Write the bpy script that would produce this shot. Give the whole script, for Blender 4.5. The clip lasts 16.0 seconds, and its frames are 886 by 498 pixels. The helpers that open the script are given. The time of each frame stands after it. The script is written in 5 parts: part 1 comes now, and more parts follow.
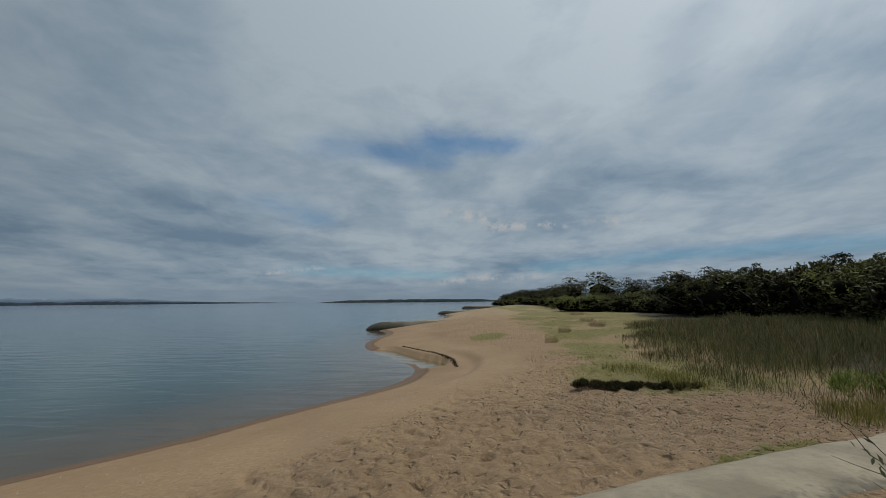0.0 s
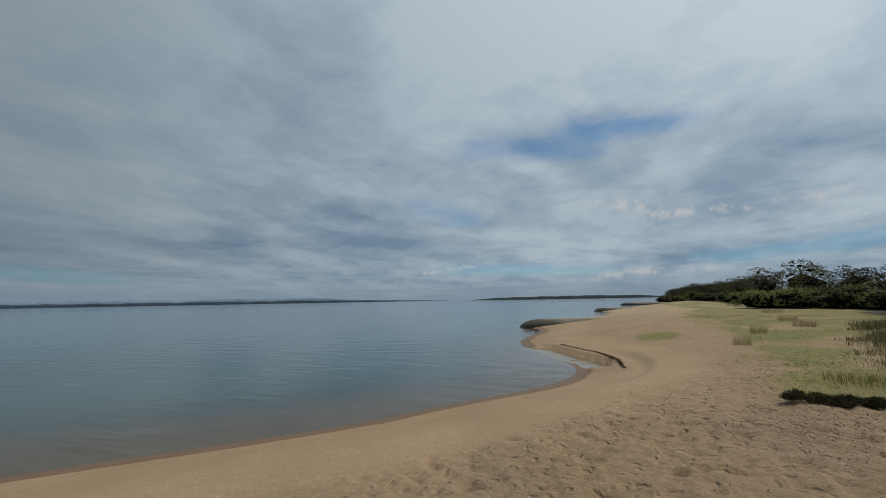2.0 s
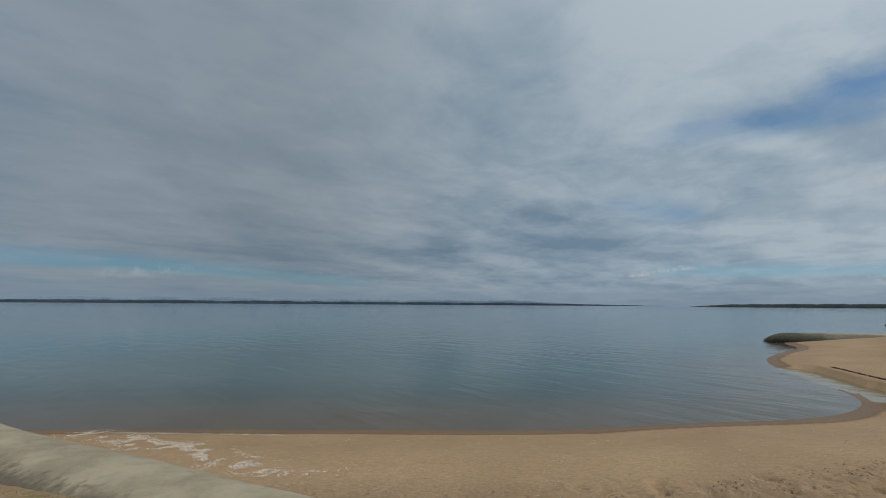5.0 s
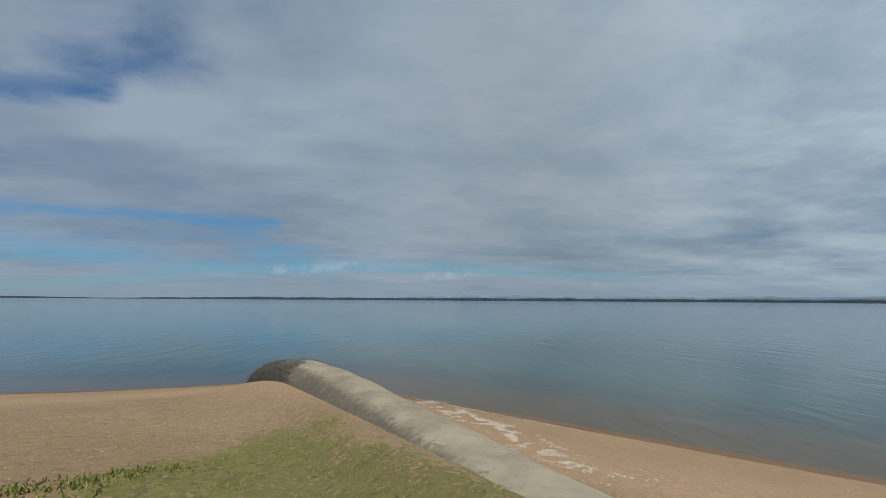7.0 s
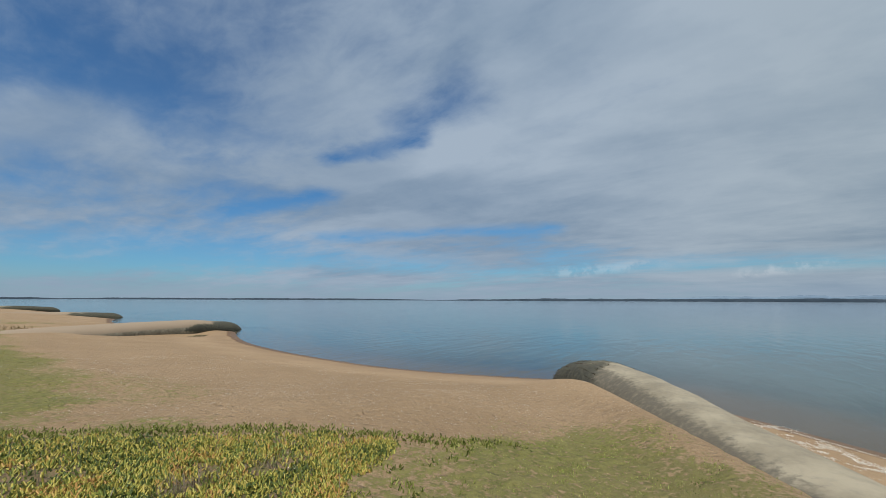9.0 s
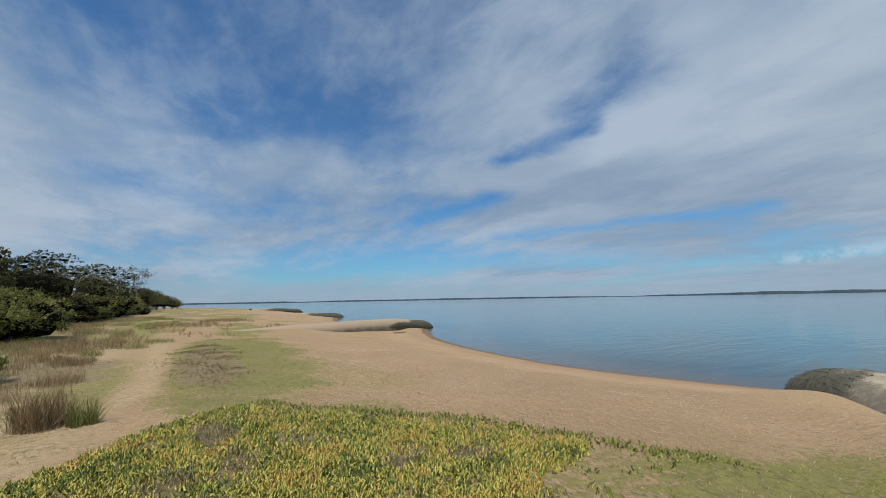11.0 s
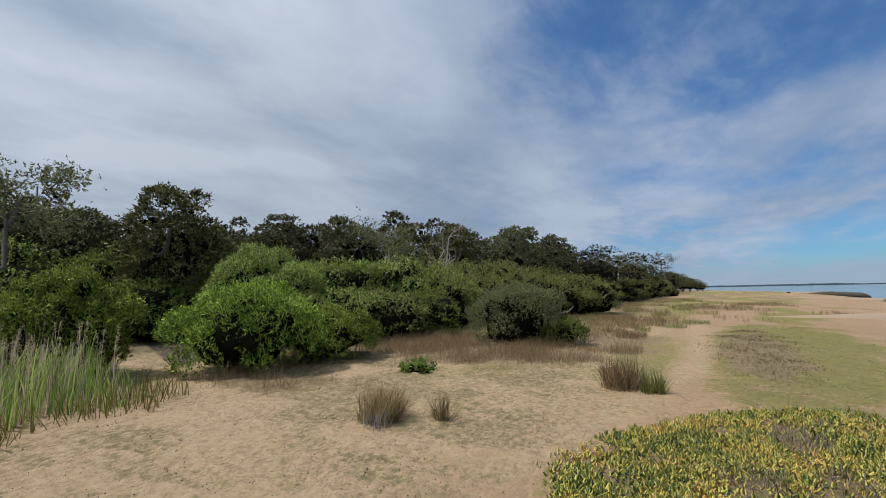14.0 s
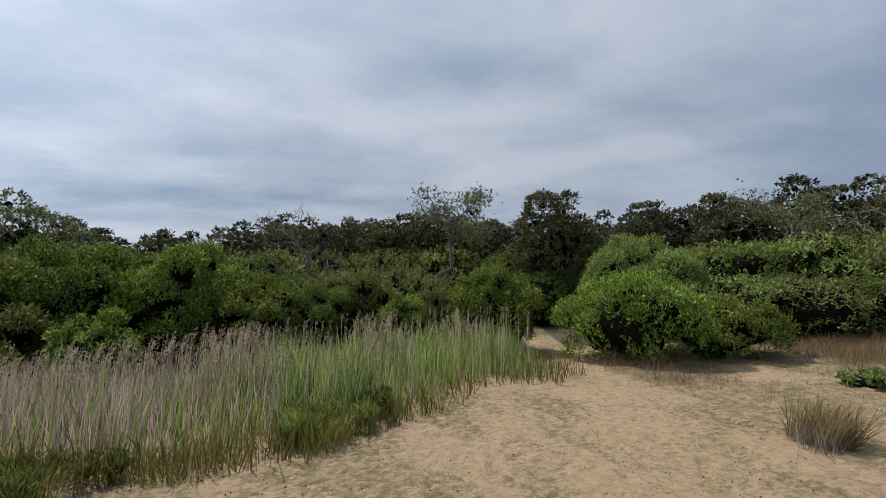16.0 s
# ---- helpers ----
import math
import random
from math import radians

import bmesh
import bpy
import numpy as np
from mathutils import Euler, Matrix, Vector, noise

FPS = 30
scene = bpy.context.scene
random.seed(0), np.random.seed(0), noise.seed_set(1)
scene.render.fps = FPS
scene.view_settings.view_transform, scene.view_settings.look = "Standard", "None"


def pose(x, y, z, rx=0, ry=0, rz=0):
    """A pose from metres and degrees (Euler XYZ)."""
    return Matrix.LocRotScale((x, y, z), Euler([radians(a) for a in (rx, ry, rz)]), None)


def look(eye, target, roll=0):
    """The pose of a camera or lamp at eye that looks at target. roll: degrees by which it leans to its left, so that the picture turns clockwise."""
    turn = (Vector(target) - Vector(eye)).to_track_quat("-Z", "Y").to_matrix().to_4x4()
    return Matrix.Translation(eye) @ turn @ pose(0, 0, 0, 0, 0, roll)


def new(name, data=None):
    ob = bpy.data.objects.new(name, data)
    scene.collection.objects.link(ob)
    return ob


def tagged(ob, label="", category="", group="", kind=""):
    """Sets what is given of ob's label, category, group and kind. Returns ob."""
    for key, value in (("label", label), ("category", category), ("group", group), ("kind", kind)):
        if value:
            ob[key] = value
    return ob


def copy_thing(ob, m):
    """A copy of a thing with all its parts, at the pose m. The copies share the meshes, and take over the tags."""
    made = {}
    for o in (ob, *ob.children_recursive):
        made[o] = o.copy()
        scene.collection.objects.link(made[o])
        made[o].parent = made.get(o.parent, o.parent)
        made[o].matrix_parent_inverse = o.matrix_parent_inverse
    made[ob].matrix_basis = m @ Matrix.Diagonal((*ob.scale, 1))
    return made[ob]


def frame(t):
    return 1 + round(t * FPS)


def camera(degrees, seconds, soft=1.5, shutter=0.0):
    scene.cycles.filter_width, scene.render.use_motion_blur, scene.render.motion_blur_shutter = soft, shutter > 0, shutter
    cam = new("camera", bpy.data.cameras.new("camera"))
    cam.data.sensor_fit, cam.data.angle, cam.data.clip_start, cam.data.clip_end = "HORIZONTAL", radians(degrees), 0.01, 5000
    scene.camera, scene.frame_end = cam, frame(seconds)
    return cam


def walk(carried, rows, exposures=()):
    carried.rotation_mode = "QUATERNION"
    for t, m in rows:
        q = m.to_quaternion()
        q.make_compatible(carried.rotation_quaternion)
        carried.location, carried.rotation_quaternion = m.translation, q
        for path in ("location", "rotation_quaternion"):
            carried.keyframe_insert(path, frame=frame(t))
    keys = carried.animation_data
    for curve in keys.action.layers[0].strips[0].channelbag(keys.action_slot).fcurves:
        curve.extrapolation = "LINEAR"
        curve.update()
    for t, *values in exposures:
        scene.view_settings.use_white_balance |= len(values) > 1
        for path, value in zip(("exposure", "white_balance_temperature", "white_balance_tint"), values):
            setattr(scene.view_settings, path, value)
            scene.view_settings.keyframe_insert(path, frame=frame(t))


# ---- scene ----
cam = camera(92.14, 16.0, soft=0.75)
PATH = [
    (0.0, 0.037, 0.318, 2.7, 96.96, 0.54, 1.20),
    (0.5, 0.006, 0.329, 2.7, 96.80, 0.87, 4.53),
    (1.0, -0.081, 0.333, 2.7, 96.89, 0.88, 8.41),
    (1.5, -0.167, 0.316, 2.7, 96.89, 0.57, 13.47),
    (2.0, -0.189, 0.333, 2.7, 96.85, 1.03, 21.03),
    (2.5, -0.176, 0.331, 2.7, 96.97, 1.26, 24.68),
    (3.0, -0.177, 0.337, 2.7, 96.98, 0.93, 27.93),
    (5.5, -0.356, 0.218, 2.7, 97.10, -0.37, 56.19),
    (6.0, -0.409, 0.191, 2.7, 96.64, -0.02, 66.93),
    (6.5, -0.423, 0.196, 2.7, 96.66, 0.43, 76.04),
    (7.0, -0.383, 0.186, 2.7, 96.83, -0.36, 83.72),
    (7.5, -0.353, 0.154, 2.7, 96.87, -0.76, 92.44),
    (8.0, -0.282, 0.077, 2.7, 96.94, -0.11, 101.98),
    (8.5, -0.194, -0.031, 2.7, 97.05, -0.74, 110.15),
    (9.0, -0.202, -0.075, 2.7, 96.84, -0.23, 120.64),
    (11.5, -0.140, -0.057, 2.7, 96.80, 0.98, 149.94),
    (12.0, -0.114, -0.272, 2.7, 96.78, 0.57, 157.58),
    (12.5, -0.001, -0.350, 2.7, 96.43, -0.26, 166.58),
    (13.0, -0.001, -0.440, 2.7, 96.23, 1.32, 177.49),
    (13.5, 0.028, -0.435, 2.7, 95.84, 0.47, 189.28),
    (14.0, 0.101, -0.393, 2.7, 95.72, 1.07, 206.97),
    (14.5, 0.160, -0.272, 2.7, 95.94, 0.99, 226.94),
    (15.0, 0.238, -0.157, 2.7, 95.75, 0.97, 241.99),
    (15.5, 0.252, -0.161, 2.7, 95.57, 1.50, 250.09),
    (16.0, 0.245, -0.180, 2.7, 95.58, 1.68, 253.14),
]
EXPOSURES = [(0.0, -0.95, 6500, 10), (1.2, -0.92, 6500, 10), (2.0, -0.72, 6500, 10), (3.0, -0.85, 6500, 10), (5.4, -0.70, 6500, 10), (6.0, -0.54, 6500, 10), (8.2, -0.36, 6500, 11), (8.6, -0.32, 6500, 11), (9.0, -0.16, 6500, 11), (12.0, 0.0, 6500, 13), (13.5, 0.0, 6500, 16), (14.5, 0.06, 6500, 17), (15.0, 0.04, 6500, 17), (15.6, -0.08, 6500, 18), (16.0, -0.06, 6500, 18)]
walk(cam, [(r[0], pose(*r[1:])) for r in PATH], EXPOSURES)

# ---------------------------------------------------------------- node helpers
def node(nt, kind, ins=None, **props):
    n = nt.nodes.new(kind)
    for k, v in props.items():
        setattr(n, k, v)
    for k, v in (ins or {}).items():
        if isinstance(v, bpy.types.NodeSocket):
            nt.links.new(v, n.inputs[k])
        else:
            n.inputs[k].default_value = v
    return n


def mth(nt, op, a, b=0.0, c=0.0, clamp=False):
    n = node(nt, "ShaderNodeMath", {0: a, 1: b, 2: c}, operation=op)
    n.use_clamp = clamp
    return n.outputs[0]


def step(nt, v, lo, hi, out_lo=0.0, out_hi=1.0):
    n = node(nt, "ShaderNodeMapRange", {0: v, 1: lo, 2: hi, 3: out_lo, 4: out_hi}, interpolation_type="SMOOTHSTEP")
    return n.outputs[0]


def mixc(nt, fac, a, b, blend="MIX"):
    n = node(nt, "ShaderNodeMix", {0: fac, 6: a, 7: b}, data_type="RGBA", blend_type=blend)
    return n.outputs[2]


def noise_tex(nt, vec, scale, detail=4.0, rough=0.55, dist=0.0):
    n = node(nt, "ShaderNodeTexNoise", {"Vector": vec, "Scale": scale, "Detail": detail, "Roughness": rough, "Distortion": dist})
    return n.outputs[0]


# ---------------------------------------------------------------- sky: thin high cloud with blue gaps
SUN_AZ, SUN_EL = -68.0, 60.0          # azimuth counter-clockwise from +y
world = bpy.data.worlds.new("World")
scene.world = world
world.use_nodes = True
wt = world.node_tree
wt.nodes.clear()
dirv = node(wt, "ShaderNodeTexCoord").outputs["Generated"]
sep = node(wt, "ShaderNodeSeparateXYZ", {0: dirv})
dx, dy, dz = sep.outputs
up = mth(wt, "ABSOLUTE", dz)
CURVE = 0.13                           # how soon the cloud sheet bends down to the horizon
den = mth(wt, "ADD", up, CURVE)
px, py = mth(wt, "DIVIDE", dx, den), mth(wt, "DIVIDE", dy, den)
flat = node(wt, "ShaderNodeCombineXYZ", {0: px, 1: py, 2: 0.0}).outputs[0]
STREAK = 172.0                         # the direction in which the cirrus is combed


def combed(scale_along, scale_across, turn=0.0, shift=(0.0, 0.0, 0.0)):
    a = node(wt, "ShaderNodeMapping", {1: shift, 2: (0, 0, radians(-(STREAK + turn)))})
    wt.links.new(flat, a.inputs[0])
    return node(wt, "ShaderNodeMapping", {0: a.outputs[0], 3: (scale_across, scale_along, 1.0)}).outputs[0]


def toward(az, el):
    v = (-math.sin(radians(az)) * math.cos(radians(el)), math.cos(radians(az)) * math.cos(radians(el)), math.sin(radians(el)))
    return node(wt, "ShaderNodeVectorMath", {0: dirv, 1: v}, operation="DOT_PRODUCT").outputs["Value"]


n_big = noise_tex(wt, combed(0.36, 0.62), 1.0, 3.0, 0.5, 0.2)
n_mid = noise_tex(wt, combed(0.55, 1.0, 6.0, (3.1, 1.7, 0.0)), 1.5, 6.0, 0.56, 0.3)
n_fine = noise_tex(wt, combed(1.2, 2.2, -6.0, (7.0, 2.0, 0.0)), 3.2, 5.0, 0.6, 0.3)
veil = mth(wt, "ADD", mth(wt, "MULTIPLY", n_big, 0.5), mth(wt, "ADD", mth(wt, "MULTIPLY", n_mid, 0.40), mth(wt, "MULTIPLY", n_fine, 0.20)))
# more open sky in the south-west, closed cloud towards the sun
open_sky = mth(wt, "ADD", step(wt, toward(160, 34), 0.74, 1.0, 0.0, 0.16), step(wt, toward(-176, 22), 0.9, 1.0, 0.0, 0.05))
low_open = mth(wt, "MULTIPLY", step(wt, toward(135, 4), 0.3, 0.9), step(wt, dz, 0.05, 0.17, 0.13, 0.0))
cover = mth(wt, "SUBTRACT", mth(wt, "ADD", veil, step(wt, toward(SUN_AZ + 40, 30), -0.5, 0.6, 0.03, 0.17)), mth(wt, "ADD", open_sky, low_open))


def dome(az, el):
    e = math.sin(radians(el)) + CURVE
    return (-math.sin(radians(az)) * math.cos(radians(el)) / e, math.cos(radians(az)) * math.cos(radians(el)) / e, 0.0)


# long blue rifts in the cloud, with frayed edges
fray = node(wt, "ShaderNodeTexNoise", {"Vector": flat, "Scale": 1.9, "Detail": 7.0, "Roughness": 0.6})
shove = node(wt, "ShaderNodeVectorMath", {0: node(wt, "ShaderNodeVectorMath", {0: fray.outputs[1], 1: (0.5, 0.5, 0.5)}, operation="SUBTRACT").outputs[0], "Scale": 0.42}, operation="SCALE").outputs[0]
frayed = node(wt, "ShaderNodeVectorMath", {0: flat, 1: shove}, operation="ADD").outputs[0]
frayed = node(wt, "ShaderNodeVectorMath", {0: frayed, 1: (1, 1, 0)}, operation="MULTIPLY").outputs[0]


def rift(a, b, width, depth):
    A, B = Vector(dome(*a)), Vector(dome(*b))
    d = B - A
    rel = node(wt, "ShaderNodeVectorMath", {0: frayed, 1: A}, operation="SUBTRACT").outputs[0]
    h = mth(wt, "DIVIDE", node(wt, "ShaderNodeVectorMath", {0: rel, 1: d}, operation="DOT_PRODUCT").outputs["Value"], d.length_squared, clamp=True)
    near = node(wt, "ShaderNodeVectorMath", {0: d, "Scale": h}, operation="SCALE").outputs[0]
    dist = node(wt, "ShaderNodeVectorMath", {0: rel, 1: near}, operation="DISTANCE").outputs["Value"]
    return step(wt, dist, 0.0, width * 1.15, depth, 0.0)


thick = step(wt, cover, 0.27, 0.54)
# broad white bands of the south-west
for a, b, wd, dp in (
        ((-145.7, 20.2), (-176.3, 17.6), 0.45, 0.6),
        ((-157.0, 19.7), (176.8, 9.3), 0.40, 0.6),
        ((176.8, 9.3), (161.5, 19.1), 0.28, 0.6),
        ((148.7, 19.8), (133.5, 26.0), 0.22, 0.6),
        ((137.2, 14.2), (119.0, 20.1), 0.25, 0.8),
        ((168.0, 17.0), (154.0, 14.5), 0.28, 0.6),
        ((134.7, 14.9), (104.0, 27.0), 0.35, 0.8)):
    k = rift(a, b, wd, dp)
    thick = mth(wt, "MULTIPLY_ADD", k, mth(wt, "SUBTRACT", 1.0, thick), thick)
# blue rifts of the south-west and west
closed = thick
for a, b, wd, dp in (
        ((173.3, 24.0), (153.7, 27.0), 0.42, 0.55),
        ((-172.8, 32.6), (165.4, 29.5), 0.30, 0.5),
        ((136.3, 18.2), (124.0, 21.8), 0.14, 0.95),
        ((125.0, 21.3), (119.5, 25.6), 0.10, 0.5),
        ((150.0, 9.9), (137.0, 13.2), 0.19, 0.95),
        ((135.8, 8.0), (107.0, 9.2), 0.22, 0.85),
        ((-179.4, 13.6), (173.1, 11.0), 0.30, 0.5),
        ((167.0, 5.7), (154.0, 6.8), 0.45, 0.5),
        ((166.0, 4.0), (123.0, 4.6), 0.75, 0.6),
        ((168.8, 23.8), (151.8, 21.2), 0.36, 0.6),
        ((123.9, 23.7), (117.8, 26.4), 0.22, 0.7)):
    thick = mth(wt, "MULTIPLY", thick, mth(wt, "SUBTRACT", 1.0, rift(a, b, wd, dp)))
# fainter ones over the far shore and the north beach
for a, b, wd, dp in (
        ((114.7, 3.2), (60.0, 2.7), 0.6, 0.5),
        ((96.6, 4.0), (74.5, 3.6), 0.30, 0.45),
        ((15.2, 19.6), (3.0, 19.4), 0.20, 0.5),
        ((2.0, 21.4), (-7.5, 20.9), 0.14, 0.6),
        ((17.7, 4.0), (1.5, 3.3), 0.5, 0.5),
        ((-13.4, 4.3), (-45.0, 5.2), 0.5, 0.35),
        ((23.4, 12.3), (17.9, 10.5), 0.25, 0.35)):
    thick = mth(wt, "MULTIPLY", thick, mth(wt, "SUBTRACT", 1.0, rift(a, b, wd, dp)))
# wisps of cloud left across the rifts
wisp = step(wt, mth(wt, "MULTIPLY_ADD", n_fine, 0.6, mth(wt, "MULTIPLY", n_mid, 0.4)), 0.40, 0.60, 1.08, 0.72)
thick = mth(wt, "MULTIPLY_ADD", mth(wt, "SUBTRACT", thick, closed), wisp, closed, clamp=True)
sky = node(wt, "ShaderNodeTexSky", sky_type="NISHITA", sun_disc=False, sun_elevation=radians(SUN_EL), sun_rotation=radians(-SUN_AZ), air_density=1.0, dust_density=0.6, ozone_density=2.0)
above = node(wt, "ShaderNodeCombineXYZ", {0: dx, 1: dy, 2: mth(wt, "ADD", up, 0.01)}).outputs[0]
wt.links.new(above, sky.inputs[0])
blue = mixc(wt, 1.0, sky.outputs[0], (0.45, 0.80, 0.98, 1), "MULTIPLY")
# cloud brightness: grey undersides and a brighter glow round the hidden sun
n_grey = noise_tex(wt, combed(0.35, 0.7, 14.0, (11.0, 5.0, 0.0)), 1.1, 6.0, 0.6, 0.25)
glow = mth(wt, "POWER", mth(wt, "MAXIMUM", toward(SUN_AZ, SUN_EL), 0.0), 3.0)
tone = mth(wt, "ADD", mth(wt, "MULTIPLY", step(wt, n_grey, 0.38, 0.64), 0.5), mth(wt, "MULTIPLY", step(wt, n_mid, 0.38, 0.62), 0.4))
n_lump = noise_tex(wt, flat, 2.3, 7.0, 0.62, 0.4)
tone = mth(wt, "MULTIPLY_ADD", tone, 0.7, mth(wt, "ADD", mth(wt, "MULTIPLY_ADD", n_fine, 0.16, 0.07), mth(wt, "MULTIPLY_ADD", step(wt, n_lump, 0.35, 0.65, -0.15, 0.15), step(wt, toward(5, 15), 0.3, 0.9, 0.35, 1.0), 0.14)))
# brighter folds, then grey-blue undersides
for a, b, wd, dp in (
        ((19.6, 21.0), (4.5, 15.3), 0.16, 0.35), ((29.6, 9.1), (0.0, 7.0), 0.40, 0.2), ((6.0, 33.7), (-44.7, 26.6), 0.5, 0.35),
        ((-8.0, 24.0), (-39.6, 20.0), 0.40, 0.25), ((-63.0, 15.0), (-82.6, 22.8), 0.30, 0.25), ((-111.5, 14.6), (-145.5, 16.7), 0.25, 0.25),
        ((-130.0, 30.0), (-150.0, 26.0), 0.5, 0.25), ((114.0, 20.0), (80.0, 27.0), 0.6, 0.4)):
    tone = mth(wt, "ADD", tone, rift(a, b, wd, dp), clamp=True)
for a, b, wd, dp in (
        ((47.6, 7.4), (28.3, 7.9), 0.6, 0.35), ((-10.0, 4.2), (-45.0, 5.0), 0.6, 0.4), ((-22.2, 15.3), (-31.8, 12.7), 0.28, 0.4), ((-32.0, 30.0), (-28.0, 24.0), 0.13, 0.3),
        ((-42.2, 23.5), (-47.0, 22.7), 0.22, 0.3), ((12.0, 19.8), (-2.0, 20.6), 0.24, 0.2),
        ((41.9, 13.6), (29.0, 11.1), 0.30, 0.3), ((62.0, 27.0), (40.0, 25.0), 0.5, 0.2),
        ((-67.0, 10.8), (-104.0, 11.0), 0.30, 0.3),
        ((-100.0, 26.5), (-120.0, 28.0), 0.25, 0.25)):
    tone = mth(wt, "SUBTRACT", tone, rift(a, b, wd, dp), clamp=True)
grey = mixc(wt, tone, (2.0, 2.93, 3.85, 1), (4.63, 5.44, 5.95, 1))
lit = mixc(wt, 1.0, grey, node(wt, "ShaderNodeCombineColor", {0: mth(wt, "MULTIPLY_ADD", glow, 0.92, 0.9), 1: mth(wt, "MULTIPLY_ADD", glow, 0.80, 0.92), 2: mth(wt, "MULTIPLY_ADD", glow, 0.75, 0.95)}).outputs[0], "MULTIPLY")
near_sun = step(wt, toward(-8, 24), 0.2, 0.97, 1.0, 1.5)
skycol = mixc(wt, 1.0, mixc(wt, thick, blue, lit), node(wt, "ShaderNodeCombineColor", {0: mth(wt, "MULTIPLY", near_sun, step(wt, toward(150, 25), 0.2, 0.95, 1.0, 0.97)), 1: near_sun, 2: mth(wt, "MULTIPLY", near_sun, step(wt, toward(150, 25), 0.2, 0.95, 1.0, 1.08))}).outputs[0], "MULTIPLY")
# small bright cumulus puffs
puff_n = node(wt, "ShaderNodeTexNoise", {"Vector": dirv, "Scale": 30.0, "Detail": 5.0, "Roughness": 0.6}).outputs[0]
for a, b, wd, dp in (((0.5, 11.7), (-5.5, 11.1), 0.17, 1.0), ((-6.2, 9.9), (-22.5, 9.4), 0.19, 0.9), ((23.8, 3.6), (17.7, 4.4), 0.16, 0.8),
                     ((0.7, 2.5), (-4.6, 3.2), 0.35, 1.0), ((-6.1, 3.0), (-10.5, 3.1), 0.25, 0.9), ((104.2, 3.5), (96.7, 4.3), 0.4, 0.25), ((84.6, 3.0), (80.9, 3.7), 0.35, 0.3)):
    puff = mth(wt, "MULTIPLY", rift(a, b, wd, dp), step(wt, puff_n, 0.44, 0.62))
    skycol = mixc(wt, puff, skycol, (7.6, 8.0, 8.3, 1))
# haze close above the horizon
skycol = mixc(wt, step(wt, up, 0.0, 0.07, 0.75, 0.0), skycol, (3.1, 4.1, 5.2, 1))
back = node(wt, "ShaderNodeBackground", {0: skycol, 1: 0.1})
outw = node(wt, "ShaderNodeOutputWorld", {0: back.outputs[0]})

sun_data = bpy.data.lights.new("sun", "SUN")
sun_data.energy, sun_data.angle, sun_data.color = 4.7, radians(1.5), (1.0, 0.965, 0.89)
sun_ob = new("sun", sun_data)
sun_dir = Vector((-math.sin(radians(SUN_AZ)) * math.cos(radians(SUN_EL)), math.cos(radians(SUN_AZ)) * math.cos(radians(SUN_EL)), math.sin(radians(SUN_EL))))
sun_ob.matrix_world = look(sun_dir * 50, (0, 0, 0))

# ---------------------------------------------------------------- numpy helpers
def lattice(ix, iy, seed):
    h = (ix.astype(np.int64) * 374761393 + iy.astype(np.int64) * 668265263 + seed * 1442695041) & 0x7FFFFFFF
    h = ((h ^ (h >> 13)) * 1274126177) & 0x7FFFFFFF
    return ((h ^ (h >> 16)) & 0xFFFF) / 65535.0


def vnoise(x, y, seed=0):
    ix, iy = np.floor(x), np.floor(y)
    fx, fy = x - ix, y - iy
    fx, fy = fx * fx * (3 - 2 * fx), fy * fy * (3 - 2 * fy)
    a, b = lattice(ix, iy, seed), lattice(ix + 1, iy, seed)
    c, d = lattice(ix, iy + 1, seed), lattice(ix + 1, iy + 1, seed)
    return (a + (b - a) * fx) * (1 - fy) + (c + (d - c) * fx) * fy


def fbm(x, y, seed=0, octaves=4, gain=0.5):
    s, a, tot = 0.0, 1.0, 0.0
    for k in range(octaves):
        s = s + a * vnoise(x * 2 ** k, y * 2 ** k, seed + k)
        tot += a
        a *= gain
    return s / tot


def sstep(v, lo, hi):
    t = np.clip((v - lo) / (hi - lo), 0, 1)
    return t * t * (3 - 2 * t)


def patch(x, y, cx, cy, rx, ry, turn=0.0, soft=0.35, rough=0.35, seed=3):
    """1 inside an uneven ellipse, 0 outside."""
    c, s = math.cos(radians(turn)), math.sin(radians(turn))
    u, v = ((x - cx) * c + (y - cy) * s) / rx, (-(x - cx) * s + (y - cy) * c) / ry
    r = np.sqrt(u * u + v * v) + rough * (fbm(x * 1.3, y * 1.3, seed) - 0.5) * 2
    return 1 - sstep(r, 1 - soft, 1 + soft)


# the water's edge, from the north to the south
COAST = [(70, 420), (34, 260), (13, 158), (5, 125), (-2.5, 91), (0.5, 76), (-4, 58), (-7.6, 42), (-5.2, 37), (-5.7, 32), (-5.6, 27.3), (-4.2, 23.4),
         (-2.2, 20.0), (-1.25, 17.4), (-1.9, 14.4), (-4.2, 11.2), (-5.7, 8.7), (-7.2, 7.0), (-9.6, 4.4), (-11.6, 2.1), (-13.4, 0.0), (-15.6, -3.2),
         (-14.6, -6.6), (-14.1, -10.5), (-14.5, -14), (-15.5, -19), (-17.5, -25), (-20.6, -30.5), (-23.5, -35), (-21, -44), (-23, -58), (-30, -72), (-27, -84),
         (-29, -100), (-36.5, -116), (-40, -150), (-34, -210), (-10, -420)]


def rounded(points, times):
    """Chaikin's corner cutting of an open line."""
    p = np.array(points, float)
    for _ in range(times):
        q = np.empty((2 * len(p), 2))
        q[0], q[-1] = p[0], p[-1]
        q[1:-1:2], q[2:-1:2] = 0.75 * p[:-1] + 0.25 * p[1:], 0.25 * p[:-1] + 0.75 * p[1:]
        p = q
    return p


